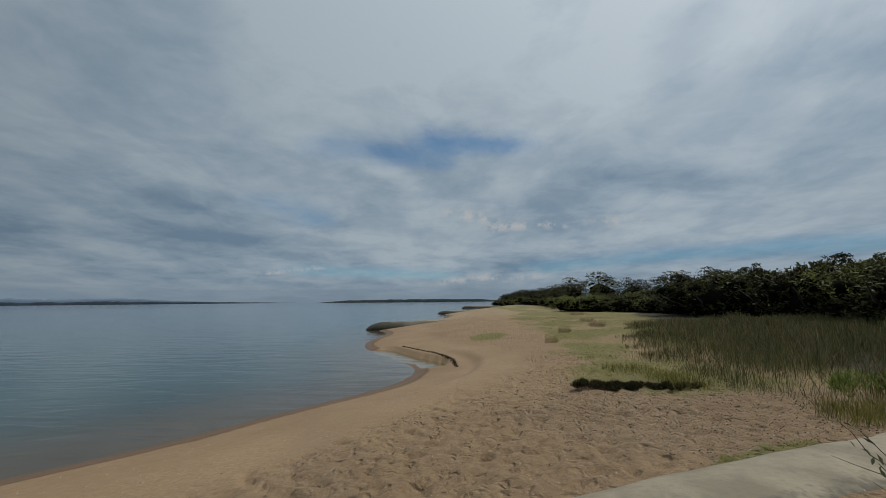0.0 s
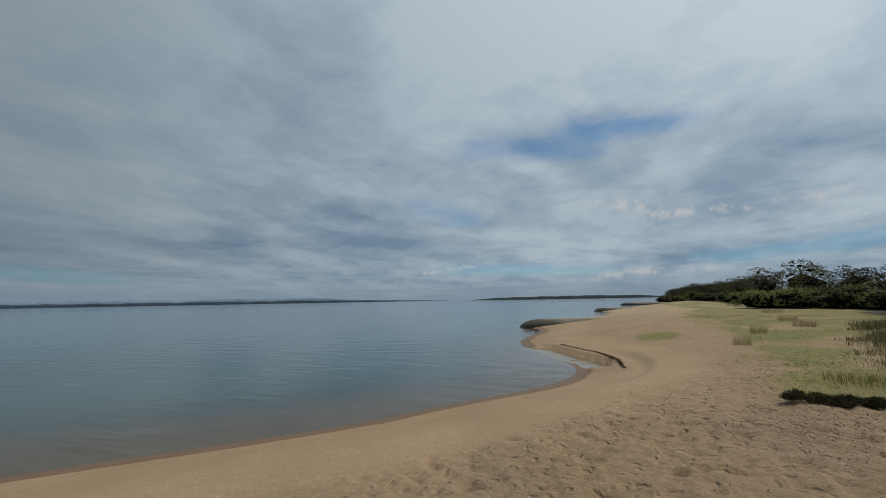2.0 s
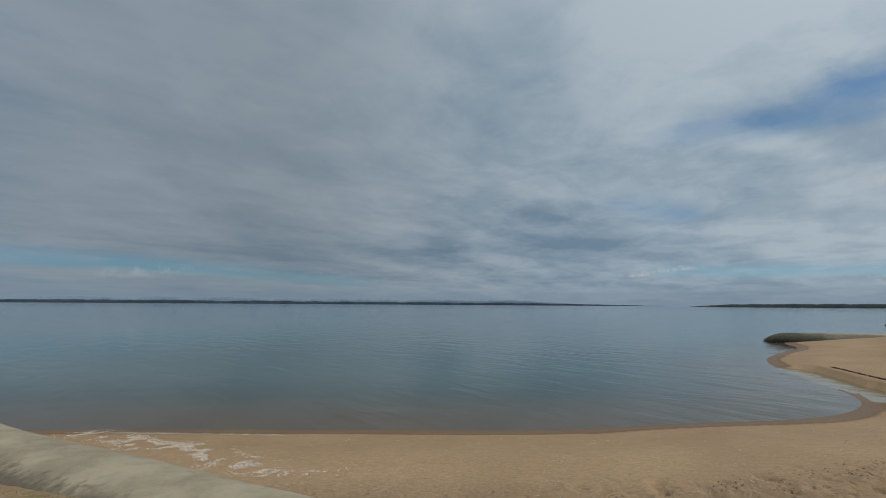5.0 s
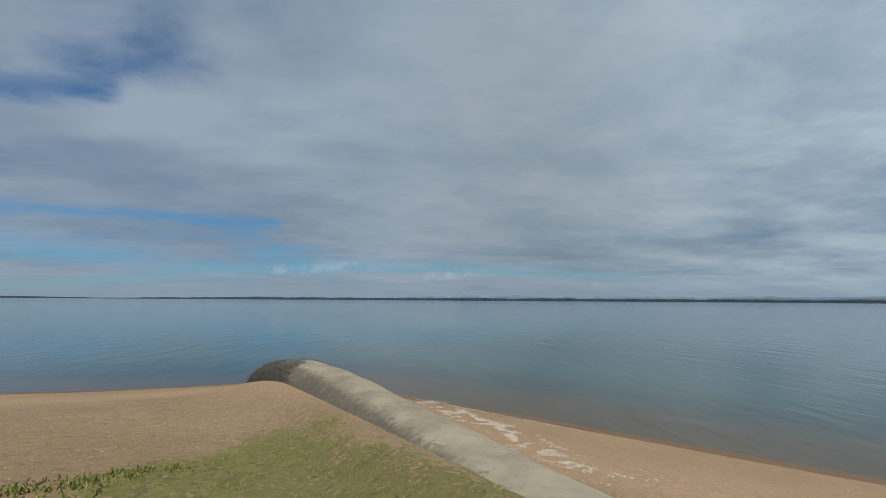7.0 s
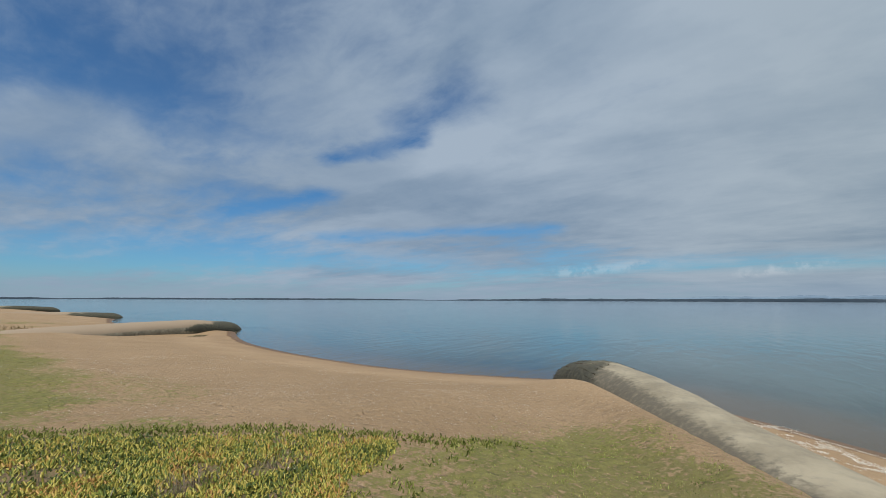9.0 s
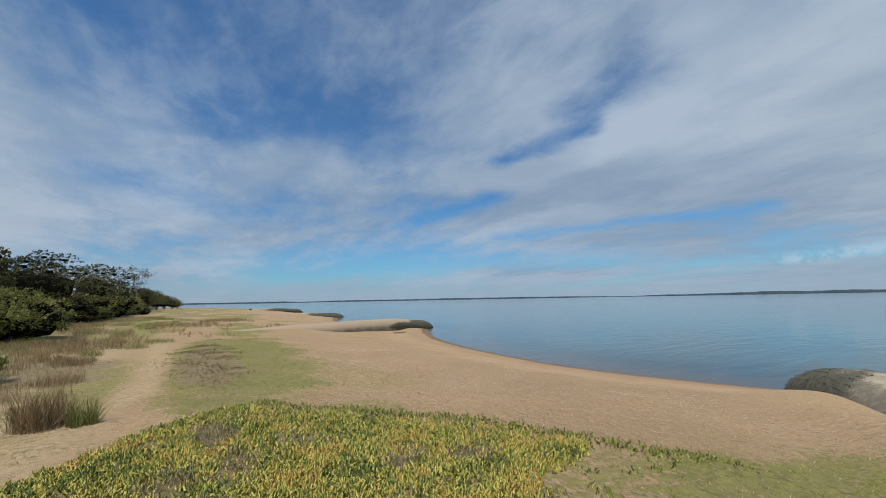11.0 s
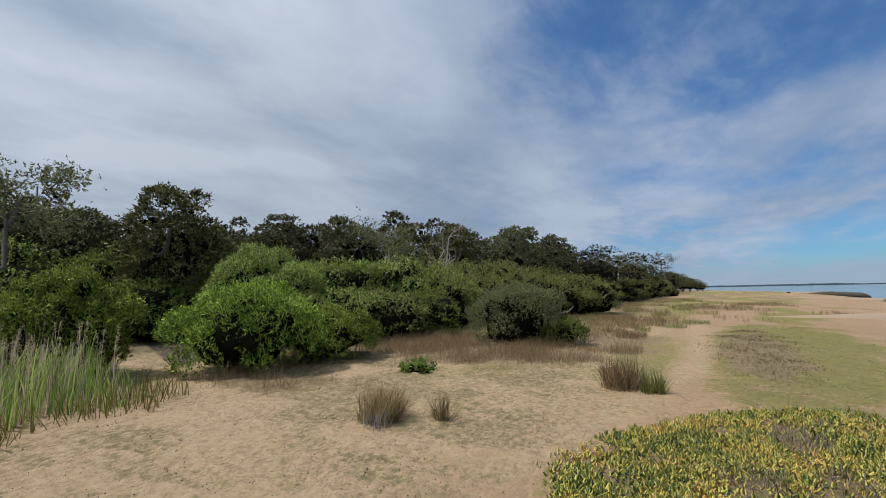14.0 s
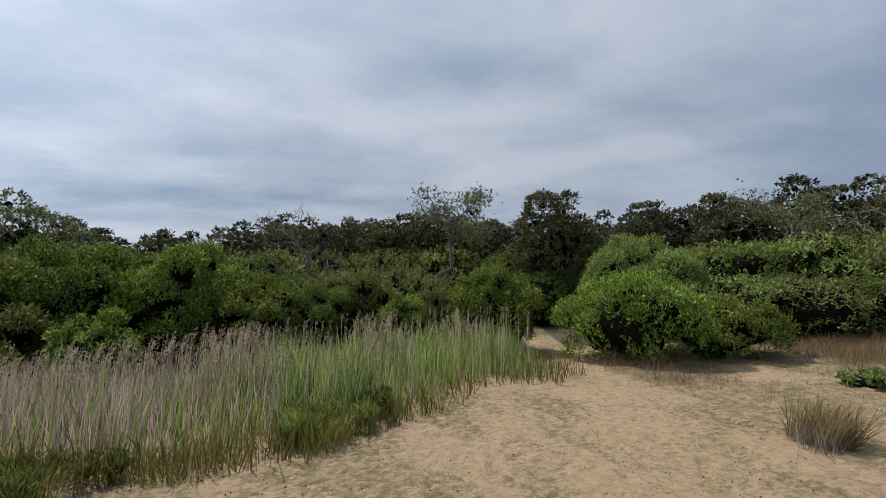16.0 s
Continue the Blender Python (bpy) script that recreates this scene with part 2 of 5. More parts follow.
coast = rounded(COAST, 2)
land = np.vstack([[(900, 5200)], coast, [(600, -5200), (6000, -5200), (6000, 5200)]])


def inland(x, y):
    """Distance from the water's edge, positive on land."""
    shp = np.shape(x)
    x, y = np.ravel(x).astype(float), np.ravel(y).astype(float)
    best = np.full(x.shape, 1e9)
    ins = np.zeros(x.shape, bool)
    n = len(land)
    for k in range(n):
        x0, y0 = land[k]
        x1, y1 = land[(k + 1) % n]
        ddx, ddy = x1 - x0, y1 - y0
        t = np.clip(((x - x0) * ddx + (y - y0) * ddy) / (ddx * ddx + ddy * ddy), 0, 1)
        if x0 < 3000 and x1 < 3000:
            best = np.minimum(best, (x - x0 - t * ddx) ** 2 + (y - y0 - t * ddy) ** 2)
        cross = (y0 > y) != (y1 > y)
        if y1 != y0:
            ins ^= cross & (x < (x1 - x0) * (y - y0) / (y1 - y0) + x0)
    d = np.sqrt(best)
    return np.where(ins, d, -d).reshape(shp)


POOL = [(-3.9, 24.2), (-3.2, 23.0), (-2.1, 20.9), (-0.9, 19.2), (-0.75, 18.2)]
WRACK = [(-2.7, 24.3), (-1.7, 22.6), (-0.8, 21.2), (0.0, 18.9), (0.2, 17.0)]


def away(x, y, line):
    """Distance from a line in the plan."""
    best = np.full(np.shape(x), 1e9)
    for (x0, y0), (x1, y1) in zip(line[:-1], line[1:]):
        ddx, ddy = x1 - x0, y1 - y0
        t = np.clip(((x - x0) * ddx + (y - y0) * ddy) / (ddx * ddx + ddy * ddy), 0, 1)
        best = np.minimum(best, np.hypot(x - x0 - t * ddx, y - y0 - t * ddy))
    return best


def lay(x, y, d=None):
    """The height of the land."""
    x, y = np.asarray(x, float), np.asarray(y, float)
    d = inland(x, y) if d is None else d
    z = np.interp(d, [-400, -60, -14, -4, 0, 1.2, 4, 7, 9.5, 13, 30, 60, 150], [-6, -3.5, -1.3, -0.38, 0, 0.15, 0.50, 0.82, 1.02, 1.1, 1.3, 2.2, 3.0])
    z = z + 0.03 * patch(x, y, -1.6, -4.6, 3.2, 3.0, 0, 0.6)            # low dune under the succulents
    z = z + 0.12 * patch(x, y, -3.0, -14.0, 2.4, 7.0, -12, 0.6)
    z = z + (fbm(x * 0.22, y * 0.22, 9) - 0.5) * 0.14 * sstep(d, 3, 9)
    # sand banked against the tube's landward side, a trickle of water behind the spit
    q = x * -0.46 + y * 0.89
    z = z + 0.35 * np.exp(-((q - 2.8) / 0.75) ** 2) * sstep(x, -14.0, -11) * (1 - sstep(x, -2, 1))
    z = z - 0.42 * np.exp(-(away(x, y, [(-19.5, -32.4), (-12.5, -29.4)]) / 1.9) ** 2) * sstep(d, 0.5, 3.0)      # scoured sand beside the second tube
    pool = away(x, y, POOL)
    z = z + 0.05 * np.exp(-((pool - 0.86) / 0.25) ** 2) * sstep(d, 0.1, 0.5)
    z = np.where(pool < 0.62, np.minimum(z, -0.03), z)
    z = z + 0.16 * sstep(np.sqrt((x - 1) ** 2 + (y - 16) ** 2), 7.0, 3.0) * sstep(d, 2.2, 2.7)
    return z


def height(x, y):
    return float(lay(np.array([x]), np.array([y]))[0])


rng = np.random.default_rng(11)


def grid_mesh(name, V, F):
    me = bpy.data.meshes.new(name)
    V, F = np.asarray(V, np.float32), np.asarray(F, np.int32)
    k = F.shape[1]
    me.vertices.add(len(V))
    me.vertices.foreach_set("co", V.ravel())
    me.loops.add(F.size)
    me.loops.foreach_set("vertex_index", F.ravel())
    me.polygons.add(len(F))
    me.polygons.foreach_set("loop_start", np.arange(0, F.size, k, dtype=np.int32))
    me.polygons.foreach_set("loop_total", np.full(len(F), k, np.int32))
    me.update(calc_edges=True)
    return me


def smooth(me):
    me.polygons.foreach_set("use_smooth", np.ones(len(me.polygons), bool))
    return me


def attr(me, name, values):
    a = me.attributes.new(name, "FLOAT", "POINT")
    a.data.foreach_set("value", np.asarray(values, np.float32))


# ---------------------------------------------------------------- materials
def material(name):
    m = bpy.data.materials.new(name)
    m.use_nodes = True
    nt = m.node_tree
    nt.nodes.clear()
    return m, nt


def finish(nt, shader, bump=None):
    node(nt, "ShaderNodeOutputMaterial", {0: shader})


def ground_material():
    m, nt = material("sand_and_grass")
    pos = node(nt, "ShaderNodeNewGeometry").outputs["Position"]
    at = lambda n: node(nt, "ShaderNodeAttribute", attribute_name=n).outputs["Fac"]
    n1, n2, n3 = noise_tex(nt, pos, 0.5, 5), noise_tex(nt, pos, 7.0, 5, 0.65), noise_tex(nt, pos, 90.0, 3, 0.7)
    sand = mixc(nt, step(nt, n1, 0.3, 0.7), (0.254, 0.167, 0.0885, 1), (0.303, 0.2045, 0.1135, 1))
    sand = mixc(nt, mth(nt, "MULTIPLY", step(nt, n2, 0.35, 0.75), 0.5), sand, (0.1875, 0.1237, 0.0713, 1))
    sand = mixc(nt, mth(nt, "MULTIPLY", step(nt, n3, 0.45, 0.8), 0.35), sand, (0.3525, 0.2775, 0.195, 1))
    n4 = noise_tex(nt, pos, 20.0, 5, 0.8)
    grit = mth(nt, "SUBTRACT", 1.0, step(nt, at("wet"), 0.1, 0.4))
    sand = mixc(nt, mth(nt, "MULTIPLY", step(nt, n4, 0.50, 0.72), mth(nt, "MULTIPLY", grit, 0.55)), sand, (0.1575, 0.096, 0.0562, 1))
    sand = mixc(nt, mth(nt, "MULTIPLY", step(nt, n4, 0.52, 0.30), mth(nt, "MULTIPLY", grit, 0.5)), sand, (0.39, 0.3, 0.195, 1))
    speck = noise_tex(nt, pos, 34.0, 2, 0.5)
    sand = mixc(nt, mth(nt, "MULTIPLY", step(nt, speck, 0.66, 0.71), mth(nt, "MULTIPLY_ADD", at("litter"), 0.5, 0.22)), sand, (0.0825, 0.06, 0.0375, 1))
    sand = mixc(nt, mth(nt, "MULTIPLY", step(nt, at("litter"), 0.3, 1.0), 0.2), sand, (0.15, 0.1087, 0.075, 1))
    # grey-white pale dry sand inland
    sand = mixc(nt, mth(nt, "MULTIPLY", at("pale"), 0.45), sand, (0.37, 0.285, 0.17, 1))
    grass = mixc(nt, step(nt, n2, 0.35, 0.7), (0.105, 0.105, 0.027, 1), (0.205, 0.186, 0.056, 1))
    grass = mixc(nt, mth(nt, "MULTIPLY", step(nt, n1, 0.4, 0.65), 0.6), grass, (0.165, 0.14, 0.055, 1))
    n_tuft = noise_tex(nt, pos, 16.0, 4, 0.7)
    gm = step(nt, mth(nt, "ADD", at("grass"), mth(nt, "ADD", mth(nt, "MULTIPLY", mth(nt, "SUBTRACT", n2, 0.5), 1.5), mth(nt, "MULTIPLY", mth(nt, "SUBTRACT", n_tuft, 0.5), 2.0))), 0.38, 0.80)
    col = mixc(nt, gm, sand, grass)
    fleck = noise_tex(nt, node(nt, "ShaderNodeMapping", {0: pos, 2: (0, 0, 0.5), 3: (1.0, 0.45, 1.0)}).outputs[0], 24.0, 6, 0.7)
    amount = mth(nt, "MULTIPLY_ADD", at("thatch"), 0.15, mth(nt, "MULTIPLY", at("pale"), 0.04))
    col = mixc(nt, mth(nt, "MULTIPLY", step(nt, mth(nt, "ADD", fleck, amount), 0.60, 0.72), 0.7), col, (0.1425, 0.1237, 0.0525, 1))
    dry = mixc(nt, step(nt, n2, 0.35, 0.7), (0.14, 0.104, 0.055, 1), (0.215, 0.165, 0.092, 1))
    col = mixc(nt, step(nt, mth(nt, "ADD", at("dry"), mth(nt, "MULTIPLY", mth(nt, "SUBTRACT", n2, 0.5), 0.9)), 0.4, 0.8), col, dry)
    soil = mixc(nt, step(nt, n2, 0.3, 0.7), (0.0263, 0.0225, 0.015, 1), (0.06, 0.0488, 0.03, 1))
    col = mixc(nt, step(nt, at("soil"), 0.3, 0.8), col, soil)
    wet = at("wet")
    col = mixc(nt, step(nt, wet, 0.2, 0.8), col, mixc(nt, 1.0, col, (0.50, 0.43, 0.36, 1), "MULTIPLY"))
    n5 = noise_tex(nt, pos, 9.0, 6, 0.72)
    straw = mth(nt, "MULTIPLY", at("pale"), mth(nt, "MULTIPLY_ADD", at("thatch"), 0.55, 0.22))
    col = mixc(nt, mth(nt, "MULTIPLY", step(nt, n5, 0.50, 0.57), straw), col, (0.12, 0.098, 0.045, 1))
    col = mixc(nt, mth(nt, "MULTIPLY", step(nt, n5, 0.47, 0.40), mth(nt, "MULTIPLY", at("pale"), 0.3)), col, (0.38, 0.30, 0.19, 1))
    # seabed colour dims with distance from shore, standing in for light lost underwater
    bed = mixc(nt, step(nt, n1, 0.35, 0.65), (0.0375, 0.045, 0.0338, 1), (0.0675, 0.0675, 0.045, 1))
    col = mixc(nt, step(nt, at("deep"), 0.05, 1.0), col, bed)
    rough = mth(nt, "MULTIPLY_ADD", wet, -0.3, 0.92)
    bumps = mth(nt, "ADD", mth(nt, "MULTIPLY", n2, 0.05), mth(nt, "MULTIPLY_ADD", n4, 0.026, mth(nt, "MULTIPLY", n3, 0.008)))
    shove = node(nt, "ShaderNodeTexNoise", {"Vector": pos, "Scale": 2.5, "Detail": 3.0}).outputs[1]
    bent_pos = node(nt, "ShaderNodeVectorMath", {0: shove, 1: (0.45, 0.45, 0.0), 2: pos}, operation="MULTIPLY_ADD").outputs[0]
    cells = node(nt, "ShaderNodeTexVoronoi", {"Vector": node(nt, "ShaderNodeMapping", {0: bent_pos, 3: (1.0, 0.8, 0.0)}).outputs[0], "Scale": 6.4, "Randomness": 1.0}, feature="F1").outputs["Distance"]
    dents = mth(nt, "MULTIPLY", step(nt, cells, 0.05, 0.42), mth(nt, "MULTIPLY", at("prints"), 0.048))
    bumps = mth(nt, "ADD", bumps, dents)
    bumps = mth(nt, "MULTIPLY", bumps, mth(nt, "MULTIPLY_ADD", at("tread"), 0.9, 0.15))
    bump = node(nt, "ShaderNodeBump", {"Strength": 1.0, "Distance": 1.0, "Height": bumps})
    b = node(nt, "ShaderNodeBsdfPrincipled", {"Base Color": col, "Roughness": rough, "Specular IOR Level": 0.3, "Normal": bump.outputs[0]})
    finish(nt, b.outputs[0])
    return m


def water_material():
    m, nt = material("bay_water")
    pos = node(nt, "ShaderNodeNewGeometry").outputs["Position"]
    a = node(nt, "ShaderNodeMapping", {0: pos, 2: (0, 0, radians(-38)), 3: (0.28, 1.0, 1.0)}).outputs[0]
    w1 = noise_tex(nt, a, 1.3, 3, 0.5, 0.6)
    w2 = noise_tex(nt, a, 5.0, 3, 0.5, 0.4)
    calm = step(nt, noise_tex(nt, pos, 0.06, 3), 0.38, 0.62)
    hgt = mth(nt, "ADD", mth(nt, "MULTIPLY", w1, 0.07), mth(nt, "MULTIPLY", w2, mth(nt, "MULTIPLY_ADD", calm, 0.008, 0.002)))
    bump = node(nt, "ShaderNodeBump", {"Strength": 0.5, "Distance": 1.0, "Height": hgt})
    tr = node(nt, "ShaderNodeBsdfTransparent", {0: (0.62, 0.74, 0.72, 1)})
    murk = node(nt, "ShaderNodeBsdfDiffuse", {0: (0.042, 0.075, 0.07, 1)})
    body = node(nt, "ShaderNodeMixShader", {0: step(nt, node(nt, "ShaderNodeAttribute", attribute_name="depth").outputs["Fac"], 0.0, 0.75, 0.04, 0.97), 1: tr.outputs[0], 2: murk.outputs[0]})
    gl = node(nt, "ShaderNodeBsdfGlossy", {"Color": (0.96, 0.98, 1.0, 1), "Roughness": 0.06, "Normal": bump.outputs[0]})
    fr = node(nt, "ShaderNodeFresnel", {"IOR": 1.333, "Normal": bump.outputs[0]})
    mx = node(nt, "ShaderNodeMixShader", {0: fr.outputs[0], 1: body.outputs[0], 2: gl.outputs[0]})
    finish(nt, mx.outputs[0])
    return m


def leaf_material(name, dark, mid, light, thin=0.16, rough=0.5, sheen=0.12):
    m, nt = material(name)
    rnd = node(nt, "ShaderNodeNewGeometry").outputs["Random Per Island"]
    obr = node(nt, "ShaderNodeObjectInfo").outputs["Random"]
    pos = node(nt, "ShaderNodeNewGeometry").outputs["Position"]
    n = noise_tex(nt, pos, 0.9, 4)
    v = mth(nt, "ADD", mth(nt, "MULTIPLY", rnd, 0.6), mth(nt, "MULTIPLY", n, 0.5))
    c = mixc(nt, step(nt, v, 0.15, 0.55), (*dark, 1), (*mid, 1))
    c = mixc(nt, step(nt, v, 0.5, 0.95), c, (*light, 1))
    hsv = node(nt, "ShaderNodeHueSaturation", {"Hue": mth(nt, "MULTIPLY_ADD", obr, 0.03, 0.485), "Saturation": 1.0, "Value": mth(nt, "MULTIPLY_ADD", obr, 0.5, 0.75), "Color": c}).outputs[0]
    b = node(nt, "ShaderNodeBsdfPrincipled", {"Base Color": hsv, "Roughness": rough + 0.1, "Specular IOR Level": sheen})
    t = node(nt, "ShaderNodeBsdfTranslucent", {0: hsv})
    mx = node(nt, "ShaderNodeMixShader", {0: thin, 1: b.outputs[0], 2: t.outputs[0]})
    finish(nt, mx.outputs[0])
    return m


def rough_material(name, a, b, scale=6.0, rough=0.85, bump=0.02, fine=60.0, sheen=0.3):
    m, nt = material(name)
    pos = node(nt, "ShaderNodeNewGeometry").outputs["Position"]
    n1, n2 = noise_tex(nt, pos, scale, 5), noise_tex(nt, pos, fine, 3, 0.7)
    c = mixc(nt, step(nt, n1, 0.3, 0.7), (*a, 1), (*b, 1))
    c = mixc(nt, mth(nt, "MULTIPLY", n2, 0.3), c, (a[0] * 0.5, a[1] * 0.5, a[2] * 0.5, 1))
    bp = node(nt, "ShaderNodeBump", {"Strength": 0.6, "Distance": 1.0, "Height": mth(nt, "MULTIPLY", mth(nt, "ADD", n1, mth(nt, "MULTIPLY", n2, 0.3)), bump)})
    p = node(nt, "ShaderNodeBsdfPrincipled", {"Base Color": c, "Roughness": rough, "Specular IOR Level": sheen, "Normal": bp.outputs[0]})
    finish(nt, p.outputs[0])
    return m


def tube_material():
    """Grey geotextile cloth; the seaward end is dark with weed growth."""
    m, nt = material("geotextile_cloth")
    pos = node(nt, "ShaderNodeNewGeometry").outputs["Position"]
    n1, n2, n3 = noise_tex(nt, pos, 1.6, 6, 0.6), noise_tex(nt, pos, 9.0, 5, 0.65), noise_tex(nt, pos, 160.0, 2, 0.6)
    c = mixc(nt, step(nt, n1, 0.3, 0.7), (0.19, 0.16, 0.108, 1), (0.30, 0.258, 0.18, 1))
    c = mixc(nt, mth(nt, "MULTIPLY", step(nt, n2, 0.45, 0.8), 0.45), c, (0.1216, 0.114, 0.095, 1))
    n5 = noise_tex(nt, pos, 0.9, 5, 0.65)
    c = mixc(nt, mth(nt, "MULTIPLY", step(nt, n5, 0.54, 0.72), 0.4), c, (0.12, 0.105, 0.078, 1))
    stain_shade = node(nt, "ShaderNodeAttribute", attribute_name="stain_shade").outputs["Fac"]
    # brown flanks: staining of the cloth, with the landward side's shade painted in
    c = mixc(nt, mth(nt, "MULTIPLY", step(nt, mth(nt, "ADD", stain_shade, mth(nt, "MULTIPLY", mth(nt, "SUBTRACT", n2, 0.5), 1.4)), 0.3, 0.9), 0.8), c, (0.076, 0.0646, 0.0456, 1))
    sandy = node(nt, "ShaderNodeAttribute", attribute_name="sandy").outputs["Fac"]
    c = mixc(nt, step(nt, mth(nt, "ADD", sandy, mth(nt, "MULTIPLY", mth(nt, "SUBTRACT", n2, 0.5), 0.8)), 0.3, 0.7), c, (0.2584, 0.1938, 0.1292, 1))
    weed = node(nt, "ShaderNodeAttribute", attribute_name="weed").outputs["Fac"]
    wm = step(nt, mth(nt, "ADD", weed, mth(nt, "MULTIPLY", mth(nt, "SUBTRACT", n2, 0.5), 1.2)), 0.35, 0.75)
    c = mixc(nt, wm, c, mixc(nt, step(nt, n2, 0.35, 0.65), (0.0266, 0.0243, 0.0167, 1), (0.0684, 0.0646, 0.038, 1)))
    bp = node(nt, "ShaderNodeBump", {"Strength": 0.5, "Distance": 1.0, "Height": mth(nt, "ADD", mth(nt, "MULTIPLY", n2, 0.03), mth(nt, "MULTIPLY", n3, 0.003))})
    p = node(nt, "ShaderNodeBsdfPrincipled", {"Base Color": c, "Roughness": 0.85, "Normal": bp.outputs[0]})
    finish(nt, p.outputs[0])
    return m


M_GROUND, M_WATER, M_TUBE = ground_material(), water_material(), tube_material()
M_BRIGHT = leaf_material("bright_wattle_leaf", (0.014, 0.028, 0.005), (0.115, 0.185, 0.026), (0.42, 0.50, 0.085), 0.2, sheen=0.2)
M_LIGHT = leaf_material("light_scrub_leaf", (0.034, 0.052, 0.012), (0.165, 0.22, 0.048), (0.37, 0.41, 0.12), 0.26, sheen=0.2)
M_GREEN = leaf_material("shrub_leaf", (0.026, 0.048, 0.011), (0.115, 0.17, 0.034), (0.25, 0.31, 0.07), 0.26)
M_OLIVE = leaf_material("olive_scrub_leaf", (0.040, 0.047, 0.015), (0.155, 0.172, 0.05), (0.30, 0.305, 0.105), 0.28)
M_DARK = leaf_material("dark_tree_leaf", (0.015, 0.017, 0.008), (0.05, 0.052, 0.02), (0.115, 0.105, 0.048), 0.1)
M_GREYLEAF = leaf_material("grey_leaf", (0.040, 0.046, 0.02), (0.125, 0.135, 0.058), (0.24, 0.245, 0.12), 0.22)
M_TREEOLIVE = leaf_material("olive_tree_leaf", (0.022, 0.024, 0.010), (0.082, 0.084, 0.030), (0.175, 0.165, 0.066), 0.16)
M_TREEGREY = leaf_material("grey_tree_leaf", (0.024, 0.028, 0.014), (0.078, 0.084, 0.040), (0.165, 0.168, 0.086), 0.16)
# near-black colour painted as the shade in hollows of bushes and crowns
M_SHADE = rough_material("hollow_shade", (0.0064, 0.0072, 0.004), (0.0144, 0.0144, 0.0088), 9.0, 0.95, sheen=0.02)
M_BARK = rough_material("grey_bark", (0.0936, 0.078, 0.0663), (0.1872, 0.1638, 0.1404), 14.0)
M_DEAD = rough_material("bleached_dead_wood", (0.2028, 0.1872, 0.1638), (0.312, 0.2886, 0.2574), 14.0)
M_REED = leaf_material("reed_blade", (0.05, 0.075, 0.018), (0.19, 0.26, 0.062), (0.44, 0.48, 0.16), 0.4)
M_REEDDULL = leaf_material("dull_reed_blade", (0.028, 0.033, 0.012), (0.085, 0.09, 0.033), (0.18, 0.175, 0.08), 0.22)
M_REEDDRY = leaf_material("dry_reed", (0.11, 0.085, 0.062), (0.42, 0.34, 0.265), (0.66, 0.57, 0.46), 0.5)
M_PLUME = leaf_material("reed_plume", (0.2664, 0.1998, 0.1406), (0.407, 0.3182, 0.2368), (0.5032, 0.4144, 0.3256), 0.4, 0.8)
def succulent_material():
    """Fleshy fingers: green, yellow and orange ones mixed, in drifts."""
    m, nt = material("succulent_leaf")
    geo = node(nt, "ShaderNodeNewGeometry")
    drift = noise_tex(nt, geo.outputs["Position"], 1.6, 4, 0.6)
    v = mth(nt, "ADD", geo.outputs["Random Per Island"], mth(nt, "MULTIPLY", mth(nt, "SUBTRACT", drift, 0.5), 2.0))
    c = mixc(nt, step(nt, v, 0.05, 0.3), (0.0663, 0.0897, 0.0234, 1), (0.1638, 0.195, 0.039, 1))
    c = mixc(nt, step(nt, v, 0.30, 0.62), c, (0.37, 0.32, 0.07, 1))
    c = mixc(nt, step(nt, v, 0.82, 1.1), c, (0.39, 0.2262, 0.0702, 1))
    b = node(nt, "ShaderNodeBsdfPrincipled", {"Base Color": c, "Roughness": 0.45, "Specular IOR Level": 0.3})
    finish(nt, b.outputs[0])
    return m


M_PIG = succulent_material()
M_MAT = leaf_material("matted_brown_grass", (0.06, 0.05, 0.026), (0.14, 0.115, 0.058), (0.23, 0.19, 0.10), 0.2, 0.8)
M_RUSH = leaf_material("rush_blade", (0.07, 0.046, 0.024), (0.175, 0.12, 0.062), (0.31, 0.23, 0.135), 0.25, 0.8)
M_GRASS = leaf_material("short_grass", (0.0858, 0.0897, 0.0195), (0.20, 0.19, 0.045), (0.33, 0.29, 0.09), 0.22)
M_DRYGRASS = leaf_material("brown_grass", (0.135, 0.10, 0.048), (0.29, 0.222, 0.115), (0.44, 0.355, 0.205), 0.4, 0.8)

# ---------------------------------------------------------------- ground and water
def rings():
    return np.concatenate([np.linspace(0.02, 3.0, 18), np.arange(3.06, 10.0, 0.06), np.geomspace(10.0, 70.0, 112), np.geomspace(73.0, 4700.0, 44)])


def pig_area(x, y):
    """The mat of fleshy succulents."""
    line = [(1.3, -4.2), (0.7, -5.4), (0.0, -6.3), (-1.2, -7.1), (-2.1, -6.9), (-2.7, -5.9), (-3.6, -4.9), (-4.1, -3.9), (-4.5, -3.2), (-3.6, -2.6), (-2.2, -2.55), (-0.6, -2.4), (0.8, -2.9), (1.3, -4.2)]
    ins = np.zeros(np.shape(x), bool)
    for (x0, y0), (x1, y1) in zip(line[:-1], line[1:]):
        if y1 != y0:
            ins ^= ((y0 > y) != (y1 > y)) & (x < (x1 - x0) * (y - y0) / (y1 - y0) + x0)
    far = away(x, y, line)
    return sstep(np.where(ins, far, -far) + (fbm(x * 1.8, y * 1.8, 71) - 0.5) * 0.7, 0.0, 0.30)


def pig_mask(x, y):
    return pig_area(x, y) * (0.2 + 0.8 * sstep(fbm(x * 2.2, y * 2.2, 73), 0.30, 0.42))


